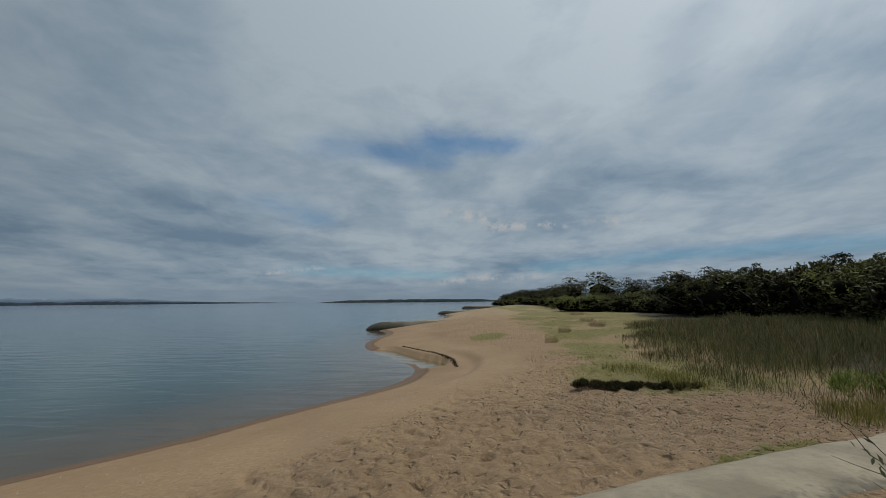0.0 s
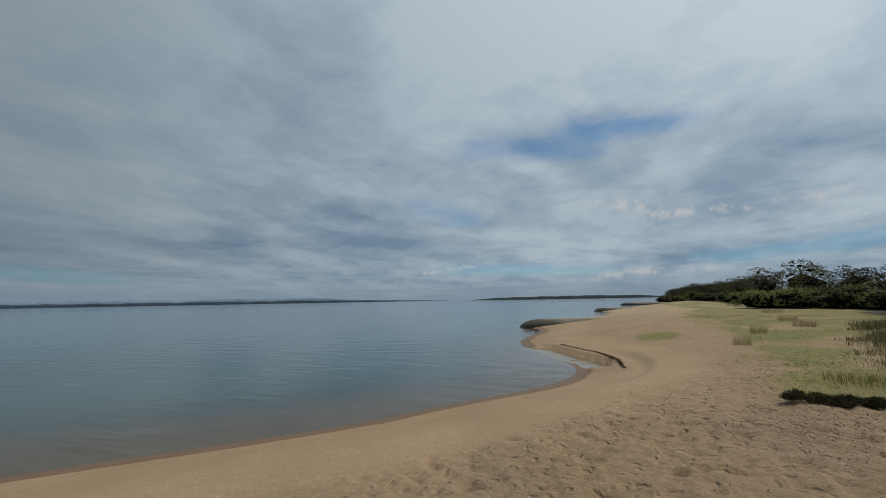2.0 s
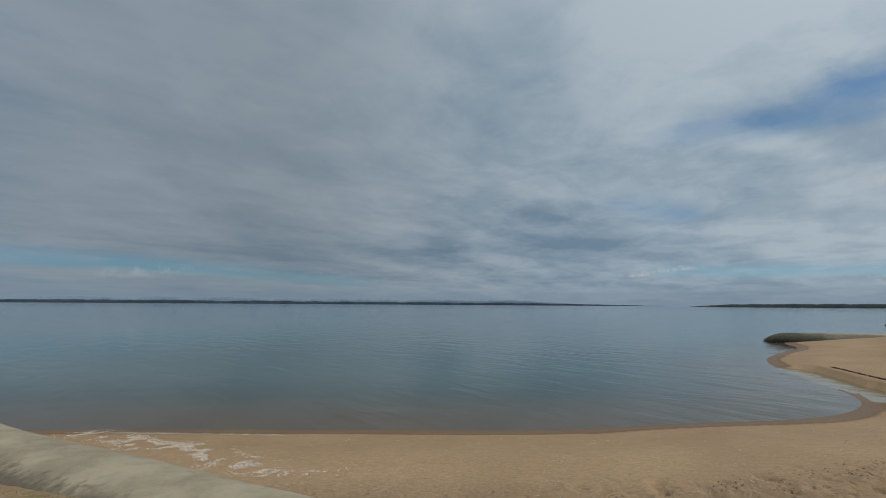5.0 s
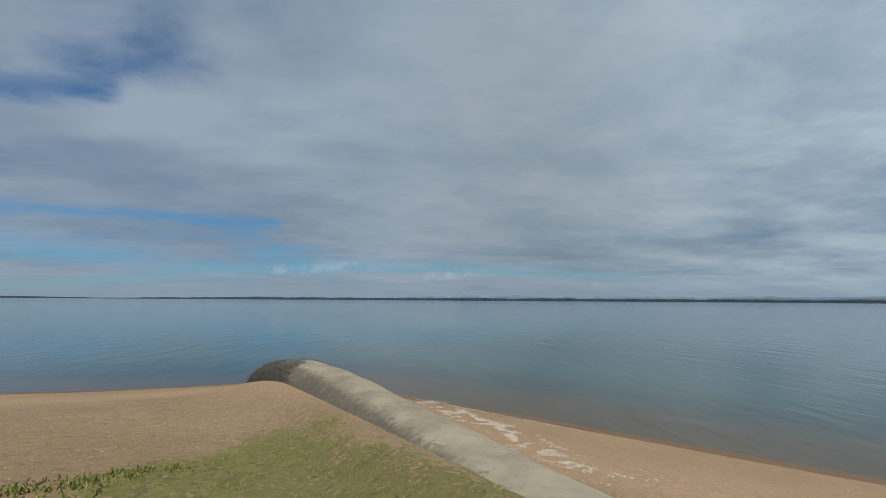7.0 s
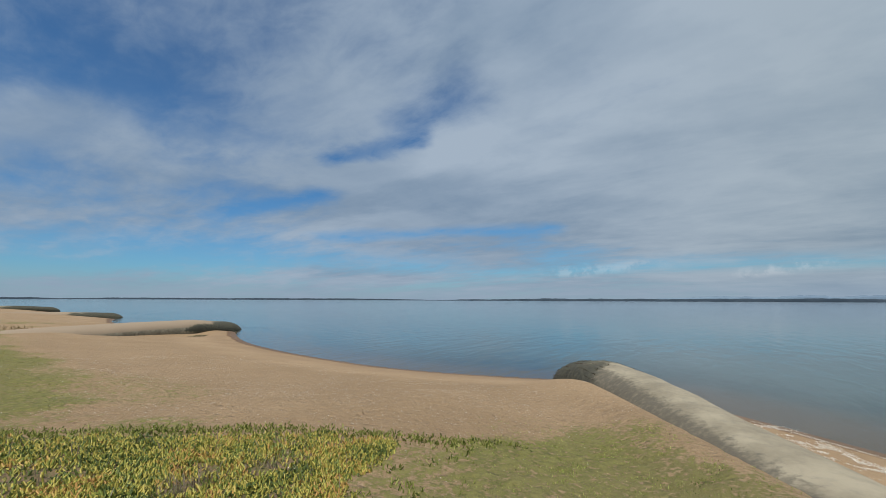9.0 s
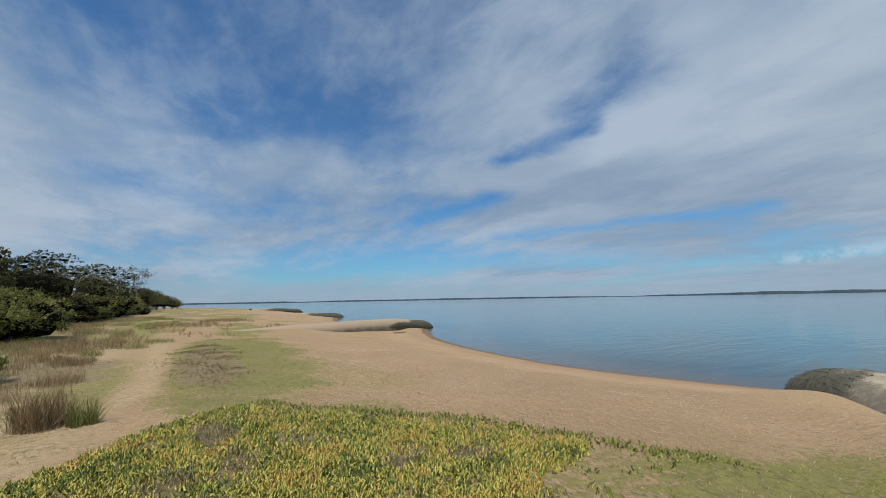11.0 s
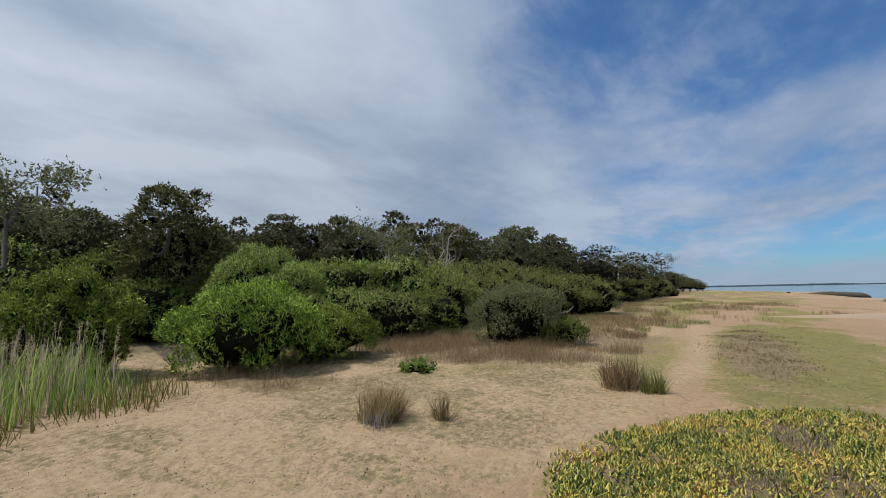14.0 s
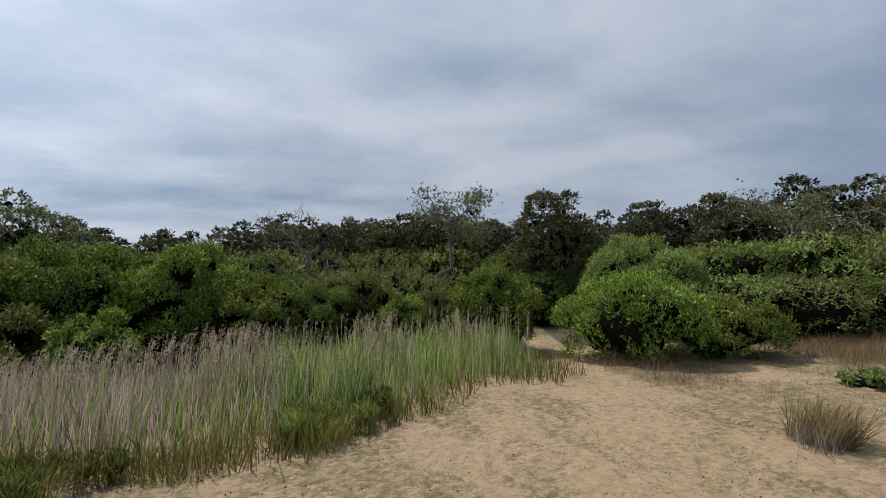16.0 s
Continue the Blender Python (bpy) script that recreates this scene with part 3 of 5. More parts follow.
TRACK = [(1.5, -4.2), (1.06, -5.35), (0.39, -7.4), (-0.25, -9.6), (-0.51, -11.1), (-0.85, -15.0), (-0.95, -19.0), (-1.6, -25.0)]


def in_zone_masks(x, y, d):
    """Where grass, litter and the other covers lie on the land."""
    rough = fbm(x * 0.8, y * 0.8, 21)
    r = {}
    edge = x - np.interp(y, [8.2, 11, 13, 20, 30, 44, 60], [3.5, 3.3, 3.0, 4.0, 4.3, 5.0, 9.0])
    g = 0.85 * sstep(edge + (rough - 0.5) * 2.2 + (fbm(x * 0.3, y * 0.3, 23) - 0.5) * 2.0, -0.2, 1.2) * sstep(y, 7.8, 9.4) * (0.55 + 0.45 * sstep(fbm(x * 0.7, y * 0.35, 24), 0.3, 0.55))      # flat behind the north beach
    g = np.maximum(g, 0.8 * patch(x, y, 2.0, 24.6, 1.1, 1.6, -10))
    g = np.maximum(g, 0.95 * patch(x, y, 3.6, 5.35, 1.15, 0.26, 27))                      # beside the tube
    g = np.maximum(g, 0.82 * patch(x, y, -4.0, -0.7, 3.1, 1.8, 20))                     # thin turf on the crest
    g = np.maximum(g, 0.62 * patch(x, y, -2.8, -2.0, 2.6, 1.0, 12, 0.4, 0.5))
    g = np.maximum(g, 0.6 * patch(x, y, -1.5, -4.8, 2.6, 2.5, 10, 0.2))
    g = np.maximum(g, 0.9 * patch(x, y, -2.75, -14.6, 2.15, 8.4, -8, 0.3))               # south strip
    g = np.maximum(g, 0.45 * patch(x, y, -4.4, -9.0, 1.2, 2.2, -10, 0.4))
    g = np.maximum(g, 0.5 * patch(x, y, 1.6, -12.0, 1.6, 4.0, 0, 0.6, 0.6))
    g = np.maximum(g, 0.85 * sstep(-y, 18, 24) * sstep(d, 8, 12) * sstep(fbm(x * 0.35, y * 0.14, 33), 0.36, 0.52))
    g = np.maximum(g, 0.52 * sstep(-y, 6, 9) * (1 - sstep(-y, 24, 28)) * sstep(x, -1.2, 0.2) * (0.5 + sstep(fbm(x * 0.6, y * 0.4, 37), 0.35, 0.6)))
    track = np.exp(-(away(x, y, TRACK) / 0.34) ** 2)
    g = g * (1 - 0.8 * track)                                                          # wheel track
    g = np.maximum(g, 0.42 * patch(x, y, 2.4, -7.4, 3.4, 1.6, 150, 0.6))
    g = np.maximum(g, 0.32 * patch(x, y, 3.2, -3.2, 2.2, 1.5, 30, 0.6, seed=8))
    thatch = sstep(fbm(x * 0.9, y * 1.6, 25, 3), 0.34, 0.58) * sstep(x - np.interp(y, [-30, -9, -4, 2, 5], [1.0, 0.2, 0.8, 1.5, 4.5]), 0, 1.0) * sstep(5.5 - y, 0, 2)
    r["thatch"] = thatch * (1 - 0.8 * patch(x, y, 5.2, -4.2, 3.0, 0.6, -25, 0.5))
    r["grass"] = g
    dr = patch(x, y, 4.6, -11.6, 4.2, 2.8, 20, 0.3)
    dr = np.maximum(dr, patch(x, y, 7.4, -6.8, 1.2, 2.4, 60))
    dr = np.maximum(dr, 0.85 * patch(x, y, 1.5, -15.4, 1.5, 2.2, 0, 0.4, 0.5))
    dr = np.maximum(dr, 0.8 * patch(x, y, 1.6, -22.5, 2.4, 3.4, 0, 0.4, 0.5))
    dr = np.maximum(dr, 0.8 * sstep(-y, 20, 26) * sstep(d, 9, 12) * sstep(fbm(x * 0.4, y * 0.16, 34), 0.50, 0.60))
    dr = np.maximum(dr, 0.8 * patch(x, y, -1.85, -13.2, 0.9, 4.3, -6, 0.4, 0.5))
    dr = dr * (1 - 0.9 * track)
    r["dry"] = dr
    s = sstep(x - np.interp(y, [-60, -30, -16, -9, -5, -3, 2, 8, 14, 24, 60], [8, 8, 7.4, 8.6, 9.6, 8.2, 5.6, 7.2, 7.2, 10.5, 22]) + (rough - 0.5) * 2.5 * sstep(y, 4, 8), 0.0, 0.8 + 2.5 * sstep(y, 4, 8))
    way = np.clip(1 - np.abs((y + 5.2) - (x - 8.5) * -0.42) / 0.75, 0, 1) * sstep(x, 6, 7) * sstep(24 - x, 0, 4)
    s = np.maximum(s, 0.5 * pig_area(x, y))
    r["soil"] = s * (1 - sstep(way, 0.15, 0.6))
    r["pale"] = np.maximum(sstep(x - np.interp(y, [-40, -9, -4, 2], [-1, -0.5, 1.0, 2.5]), 0, 1.5) * sstep(-y, -3, 0), sstep(y, 35, 60))
    r["pale"] = np.maximum(r["pale"], 0.9 * track)
    r["wet"] = (1 - sstep(d + (fbm(x * 0.5, y * 0.5, 5) - 0.5) * 0.3, 0.40, 0.60)) + 0.35 * (1 - sstep(d, 1.5, 3.8 + (rough - 0.5)))
    r["wet"] = r["wet"] * sstep(away(x, y, POOL), 0.45, 0.75)
    r["litter"] = np.clip(patch(x, y, 4.2, 7.6, 2.6, 2.6) + 0.6 * patch(x, y, -2.0, 7.0, 0.5, 4, 20) + 0.35 * sstep(d, 3, 5), 0, 1)
    # dims the seabed outwards in place of absorption by the water
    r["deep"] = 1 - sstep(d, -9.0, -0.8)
    r["prints"] = np.clip(sstep(d, 3.6, 5.2) * sstep(y, 2.5, 4.5) * (0.35 + sstep(fbm(x * 0.7, y * 0.7, 51), 0.35, 0.6)) + 0.5 * sstep(d, 3.5, 5) * (1 - 0.5 * sstep(x, -1, 1) * (1 - sstep(y, 2, 4))), 0, 1)
    r["tread"] = np.maximum(sstep(d, 3.3, 5.0), 0.0)
    return r


def build_ground():
    R = rings()
    A = np.radians(np.concatenate([np.arange(-52, 56, 0.4), np.arange(56, 190, 0.5), np.arange(190, 307.6, 0.45)]))
    rr, aa = np.meshgrid(R, A, indexing="ij")
    x, y = -np.sin(aa) * rr, np.cos(aa) * rr
    d = inland(x, y)
    z = lay(x, y, d)
    # trodden sand: overlapping footprints on the north beach, scuffs elsewhere
    zone = np.nonzero((rr > 2.5) & (rr < 17) & (d > 2.5))
    zx, zy, zd = x[zone], y[zone], d[zone]
    dz_ = np.zeros(len(zx))
    g = np.random.default_rng(4)
    made = 0
    while made < 3000:
        cx, cy = g.uniform(-3.5, 6.5), g.uniform(3.5, 15.5)
        dd = float(inland(np.array([cx]), np.array([cy]))[0])
        if dd < 3.6 + g.uniform(0, 1.2) or cx > 6.2 or (cy < 5.4 and cx > 0.9 + (cy - 4.0) * 2.4):
            continue
        made += 1
        th = g.uniform(0, 3.14)
        near = np.nonzero((np.abs(zx - cx) < 0.4) & (np.abs(zy - cy) < 0.4))[0]
        c, s = math.cos(th), math.sin(th)
        L, W, D = g.uniform(0.09, 0.14), g.uniform(0.075, 0.10), g.uniform(0.018, 0.045)
        u, v = ((zx[near] - cx) * c + (zy[near] - cy) * s) / L, (-(zx[near] - cx) * s + (zy[near] - cy) * c) / W
        q = u * u + v * v
        dz_[near] += -D * np.exp(-q * 1.5)
    lump = (fbm(zx * 4.5, zy * 4.5, 31, 3) - 0.5)
    dz_ += lump * 0.028 * sstep(zd, 3.6, 6)
    dz_ += (fbm(zx * 10, zy * 10, 35, 2) - 0.5) * 0.035 * sstep(zx, 0.5, 2.0) * (1 - sstep(zy, 2.0, 4.0)) + (fbm(zx * 8, zy * 8, 36, 2) - 0.5) * 0.022 * sstep(zd, 3.5, 6) * (1 - sstep(zy, 0, 3))
    z[zone] += dz_
    V = np.stack([x, y, z], -1).reshape(-1, 3)
    nr, na = len(R), len(A)
    i, j = np.meshgrid(np.arange(nr - 1), np.arange(na), indexing="ij")
    j2 = (j + 1) % na
    F = np.stack([i * na + j, (i + 1) * na + j, (i + 1) * na + j2, i * na + j2], -1).reshape(-1, 4)
    me = grid_mesh("ground", V, F)
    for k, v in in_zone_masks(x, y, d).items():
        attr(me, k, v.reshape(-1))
    smooth(me)
    me.materials.append(M_GROUND)
    ob = new("ground", me)
    tagged(ob, "sandy beach and grassy foreshore running down into the bay", "ground", kind="structure")
    return ob


def build_water():
    R = np.concatenate([np.linspace(4, 60, 57), np.geomspace(63, 4800, 40)])
    A = np.radians(np.arange(0, 360, 1.5))
    rr, aa = np.meshgrid(R, A, indexing="ij")
    x, y = -np.sin(aa) * rr, np.cos(aa) * rr
    d = inland(x, y)
    V = np.stack([x, y, np.zeros_like(x)], -1).reshape(-1, 3)
    nr, na = len(R), len(A)
    i, j = np.meshgrid(np.arange(nr - 1), np.arange(na), indexing="ij")
    j2 = (j + 1) % na
    F = np.stack([i * na + j, (i + 1) * na + j, (i + 1) * na + j2, i * na + j2], -1)
    F = F[(d[:-1] < 8) | (d[1:] < 8)].reshape(-1, 4)
    me = grid_mesh("water", V, F)
    attr(me, "depth", np.clip(-d / 11.5, 0, 1).reshape(-1))
    me.materials.append(M_WATER)
    ob = new("water", me)
    ob.visible_shadow = False
    tagged(ob, "calm blue-grey bay water with faint ripples", "water", kind="structure")


build_ground()
build_water()


# ---------------------------------------------------------------- far shores
def ridge(name, label, az0, az1, dist, tall, seed, mat, step_deg=0.12, ragged=0.25, depth=60.0):
    az = np.arange(az0, az1 + 1e-6, step_deg)
    n = fbm(az * 0.55, az * 0 + seed, seed, 3) * 0.7 + fbm(az * 5.0, az * 0 + seed, seed + 7, 3) * ragged
    n = tall * (0.6 + n * 0.75) * np.clip(np.minimum(az - az0, az1 - az) / (0.18 * (az1 - az0)) + 0.05, 0.05, 1)
    a = np.radians(az)
    sx, cy = -np.sin(a), np.cos(a)
    V, F, k = [], [], len(az)
    for rad, f in ((dist, -0.02), (dist + depth * 0.1, 0.7), (dist + depth * 0.4, 1.0), (dist + depth, -0.02)):
        for q in range(k):
            V.append((sx[q] * rad, cy[q] * rad, n[q] * f if f > 0 else -0.5))
    for row in range(3):
        for q in range(k - 1):
            o = row * k + q
            F.append((o, o + 1, o + k + 1, o + k))
    me = grid_mesh(name, V, F)
    me.materials.append(mat)
    ob = new(name, me)
    tagged(ob, label, "far shore", kind="structure")
    return ob


# blue distance haze is mixed into the base colours of far shore and headland
M_FAR = rough_material("haze_tinted_woodland", (0.022, 0.036, 0.052), (0.036, 0.052, 0.070), 0.01, 1.0, 0.0, 0.05)
# hills paler still: their distance haze is painted as light blue
M_HILL = rough_material("haze_tinted_hills", (0.128, 0.184, 0.248), (0.152, 0.216, 0.28), 0.004, 1.0, 0.0, 0.02)
M_HEAD = rough_material("haze_tinted_headland", (0.02, 0.032, 0.036), (0.036, 0.048, 0.048), 0.03, 1.0, 0.0, 0.2)
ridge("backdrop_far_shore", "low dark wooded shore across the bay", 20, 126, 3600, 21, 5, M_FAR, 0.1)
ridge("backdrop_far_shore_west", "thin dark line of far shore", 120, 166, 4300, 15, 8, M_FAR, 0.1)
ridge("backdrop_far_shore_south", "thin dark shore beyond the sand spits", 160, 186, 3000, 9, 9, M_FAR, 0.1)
ridge("backdrop_hills", "hills behind the far shore, distance haze painted in pale blue", 26, 100, 4400, 50, 14, M_HILL, 0.2, 0.15)
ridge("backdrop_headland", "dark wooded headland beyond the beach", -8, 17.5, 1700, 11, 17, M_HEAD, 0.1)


# ---------------------------------------------------------------- sand-filled groyne tubes
def tube(name, label, line, half, crest, seed, weed_len=4.0, sandy=0.0, tags="sand-filled tubes"):
    """line: plan from the sea end inland; crest: heights of the top along it."""
    p = rounded(line, 3)
    seg = np.sqrt(((p[1:] - p[:-1]) ** 2).sum(1))
    s = np.concatenate([[0], np.cumsum(seg)])
    n = int(s[-1] / 0.12) if s[-1] < 26 else int(s[-1] / 0.3)
    t = np.linspace(0, s[-1], n)
    # finer steps at the rounded sea end
    t = np.concatenate([np.linspace(0, 1.2, 16)[:-1], t[t >= 1.2]])
    x, y = np.interp(t, s, p[:, 0]), np.interp(t, s, p[:, 1])
    gx, gy = np.gradient(x, t), np.gradient(y, t)
    L = np.sqrt(gx * gx + gy * gy)
    nx, ny = -gy / L, gx / L
    top = np.interp(t / s[-1], np.linspace(0, 1, len(crest)), crest)
    endf = np.sqrt(np.clip(1 - (1 - np.clip(t / 1.9, 0, 1)) ** 2, 0.0, 1))
    m = 30
    ang = np.linspace(0, math.pi * 2, m, endpoint=False)
    T, Aa = np.meshgrid(t, ang, indexing="ij")
    tall = 0.72
    wave = (fbm(T * 1.2, Aa * 0.9 + seed, seed, 3) - 0.5) * 0.06 + (fbm(T * 0.35, Aa * 0 + seed, seed + 3, 2) - 0.5) * 0.08
    E = endf[:, None]
    ca, sa = np.cos(Aa), np.sin(Aa)
    off = np.sign(ca) * np.abs(ca) ** 0.85 * (half + wave) * (0.25 + 0.75 * E)
    Z = top[:, None] * 1.0 - tall + (np.sign(sa) * np.abs(sa) ** 0.9) * (tall + wave * 0.4) * E - (1 - E) * 0.35
    V = np.stack([x[:, None] + nx[:, None] * off, y[:, None] + ny[:, None] * off, Z], -1).reshape(-1, 3)
    i, j = np.meshgrid(np.arange(len(t) - 1), np.arange(m), indexing="ij")
    j2 = (j + 1) % m
    F = np.stack([i * m + j, i * m + j2, (i + 1) * m + j2, (i + 1) * m + j], -1).reshape(-1, 4)
    me = smooth(grid_mesh(name, V, F))
    bm = bmesh.new()
    bm.from_mesh(me)
    bm.verts.ensure_lookup_table()
    bm.faces.new([bm.verts[k] for k in range(m)])
    bmesh.ops.recalc_face_normals(bm, faces=bm.faces[:])
    bm.to_mesh(me)
    bm.free()
    side = np.abs(ca) ** 3
    w = sstep(weed_len + 1.4 * side + 3.0 * np.clip(ca, 0, 1) ** 2 - T + (fbm(T * 1.1, Aa * 1.5, seed + 9) - 0.5) * 3.0, 0, weed_len * 0.8) * 1.05
    # both flanks stained; the landward one stronger, its shade included in the mask
    attr(me, "stain_shade", np.maximum(0.5 * sstep(ca, 0.5, 0.95), 0.85 * sstep(-ca, 0.05, 0.55)).reshape(-1))
    attr(me, "weed", w.reshape(-1))
    attr(me, "sandy", (sandy * sstep(sa, 0.05, 0.45) * sstep(T, weed_len * 0.6, weed_len)).reshape(-1))
    me.materials.append(M_TUBE)
    ob = new(name, me)
    tagged(ob, label, "groyne", tags)
    TUBES.append((ob, V.reshape(-1, 3), w.reshape(-1)))
    return ob


TUBES = []
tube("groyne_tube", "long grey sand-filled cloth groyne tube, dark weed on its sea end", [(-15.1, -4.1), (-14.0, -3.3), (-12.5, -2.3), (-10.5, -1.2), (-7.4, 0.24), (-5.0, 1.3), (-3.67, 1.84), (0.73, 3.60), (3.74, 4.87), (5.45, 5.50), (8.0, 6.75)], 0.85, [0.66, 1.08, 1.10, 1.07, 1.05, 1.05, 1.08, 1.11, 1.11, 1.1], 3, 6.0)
tube("groyne_tube", "half-buried sand-filled cloth groyne tube on the north beach", [(-8.6, 42.6), (-5.0, 43.0), (0, 45.5), (6, 50)], 1.1, [0.66, 0.78, 0.8, 0.7], 5, 5.5)
tube("groyne_tube", "half-buried sand-filled cloth groyne tube on the north beach", [(-3.2, 92), (1, 92.5), (8, 96)], 1.2, [0.66, 0.7, 0.75], 6, 4.5)
tube("groyne_tube", "distant half-buried cloth groyne tube", [(3.5, 159), (10, 160), (18, 164)], 1.3, [0.8, 0.85, 0.8], 7, 6)
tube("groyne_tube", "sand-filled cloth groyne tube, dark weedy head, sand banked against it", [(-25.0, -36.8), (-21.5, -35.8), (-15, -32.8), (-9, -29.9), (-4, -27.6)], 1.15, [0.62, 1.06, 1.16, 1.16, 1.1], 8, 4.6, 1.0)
tube("groyne_tube", "sand-filled cloth groyne tube further down the beach", [(-31.0, -73.0), (-27, -73.4), (-18, -72), (-10, -70)], 1.2, [0.65, 0.95, 1.1, 1.1], 9, 8, 0.8)
tube("groyne_tube", "distant dark cloth groyne tube", [(-37.6, -117), (-33, -117), (-24, -115)], 1.3, [0.9, 1.3, 1.3], 10, 14, 0.8)


# ---------------------------------------------------------------- plants: builders
def part(name, me, mat, parent, label=""):
    ob = new(name, me)
    if mat:
        me.materials.append(mat)
    ob.parent = parent
    if label:
        ob["label"] = label
    return ob


def unit(v):
    return v / np.maximum(np.linalg.norm(v, axis=1, keepdims=True), 1e-9)


def leaves(pos, way, length, width, g, fold=0.25, face=None):
    """One folded leaf a row: base, two edges, tip; face is where its upper side looks."""
    n = len(pos)
    side = unit(np.cross(way, g.normal(size=(n, 3)) if face is None else face + g.normal(size=(n, 3)) * 0.65))
    nor = np.cross(side, way)
    L = (length * g.uniform(0.7, 1.25, n))[:, None]
    W = (width * g.uniform(0.7, 1.2, n))[:, None]
    mid = pos + way * L * 0.5 + nor * W * fold
    V = np.stack([pos, mid + side * W * 0.5, pos + way * L - nor * L * 0.08, mid - side * W * 0.5], 1).reshape(-1, 3)
    F = np.arange(4 * n).reshape(n, 4)
    return V, F


def shoots(pos, way, per, length, width, g, spread=0.9, stem=0.12, face=None):
    """Tufts of leaves round the ends of twigs."""
    n = len(pos)
    P = np.repeat(pos, per, 0) + np.repeat(way, per, 0) * (g.uniform(-stem, stem * 0.6, n * per))[:, None]
    k = 1.0 if face is None else g.uniform(0.25, 1.0, n * per)[:, None]
    Wy = unit(np.repeat(way, per, 0) * k + g.normal(size=(n * per, 3)) * spread * 0.6)
    return leaves(P, Wy, length, width, g, 0.25, None if face is None else np.repeat(face, per, 0))


def on_lobes(lobes, n, g, low=-0.45, shell=0.22):
    """Points near the outside of a heap of ellipsoids (x, y, z, rx, ry, rz) and the way out of it."""
    lb = np.array(lobes)
    area = (lb[:, 3] * lb[:, 4] + lb[:, 3] * lb[:, 5] + lb[:, 4] * lb[:, 5])
    area[0] *= 0.14
    k = g.choice(len(lb), n * 3, p=area / area.sum())
    u = unit(g.normal(size=(n * 3, 3)))
    u[:, 2] = np.where(u[:, 2] < low, -u[:, 2], u[:, 2])
    r = 1 - shell * g.random(n * 3) ** 1.6 + 0.06 * g.normal(size=n * 3)
    p = lb[k, :3] + u * lb[k, 3:] * r[:, None]
    keep = np.ones(n * 3, bool)
    for i, b in enumerate(lb):
        q = (((p - b[:3]) / b[3:]) ** 2).sum(1)
        keep &= (q > 0.72) | (k == i)
    keep &= p[:, 2] > 0.02
    p, u = p[keep][:n], u[keep][:n]
    return p, u


def ball(c, r, g, rough=0.16, nu=8, nv=5):
    """A lumpy closed ball."""
    th, ph = np.meshgrid(np.linspace(0, 2 * math.pi, nu, endpoint=False), np.linspace(0.0, math.pi, nv), indexing="ij")
    k = 1 + rough * g.normal(size=th.shape)
    k[:, 0], k[:, -1] = 1, 1
    V = np.stack([c[0] + r[0] * k * np.sin(ph) * np.cos(th), c[1] + r[1] * k * np.sin(ph) * np.sin(th), c[2] + r[2] * k * np.cos(ph)], -1).reshape(-1, 3)
    i, j = np.meshgrid(np.arange(nu), np.arange(nv - 1), indexing="ij")
    i2 = (i + 1) % nu
    F = np.stack([i * nv + j, i * nv + j + 1, i2 * nv + j + 1, i2 * nv + j], -1).reshape(-1, 4)
    return V, F


def join(bits):
    V, F, o = [], [], 0
    for v, f in bits:
        V.append(v)
        F.append(f + o)
        o += len(v)
    return np.vstack(V), np.vstack(F)


def limb(points, radii, sides=6):
    """A tapered bent branch."""
    p = np.array(points, float)
    V = []
    for i in range(len(p)):
        t = p[min(i + 1, len(p) - 1)] - p[max(i - 1, 0)]
        t = t / (np.linalg.norm(t) + 1e-9)
        a = np.cross(t, (0.3, 0.9, 0.2))
        a /= np.linalg.norm(a)
        b = np.cross(t, a)
        for k in range(sides):
            w = 2 * math.pi * k / sides
            V.append(p[i] + radii[i] * (a * math.cos(w) + b * math.sin(w)))
    F = [(i * sides + k, i * sides + (k + 1) % sides, (i + 1) * sides + (k + 1) % sides, (i + 1) * sides + k) for i in range(len(p) - 1) for k in range(sides)]
    return np.array(V), np.array(F)


def bent(a, b, r0, r1, g, wob=0.12, n=6):
    a, b = np.array(a, float), np.array(b, float)
    L = np.linalg.norm(b - a)
    t = np.linspace(0, 1, n)
    p = a + (b - a) * t[:, None] + g.normal(size=(n, 3)) * wob * L * (np.sin(t * math.pi))[:, None] * 0.5
    return p, limb(p, r0 + (r1 - r0) * t)


def heap(w, d, h, n, g, flat=(0.65, 0.9), size=(0.09, 0.20)):
    """A rounded bush: a core, and many small billows round it down to the ground."""
    out = [(0, 0, h * 0.40, w * 0.38, d * 0.38, h * 0.44)]
    for i in range(n):
        z = 1 - 1.72 * (i + 0.5) / n
        a = 2.39996 * i + g.uniform(-0.4, 0.4)
        q = math.sqrt(max(1 - z * z, 0)) if z > 0 else g.uniform(0.85, 1.0)
        k = g.uniform(0.66, 1.08)
        r = g.uniform(*size) * min(w, d, 1.7 * h)
        cz = h * 0.42 + z * ((h * 0.58 - r * 0.7) * k if z > 0 else h * 0.42)
        out.append((q * math.cos(a) * (w * 0.5 - r) * k, q * math.sin(a) * (d * 0.5 - r) * k, max(cz, r * 0.55), r, r, r * g.uniform(*flat)))
    return out


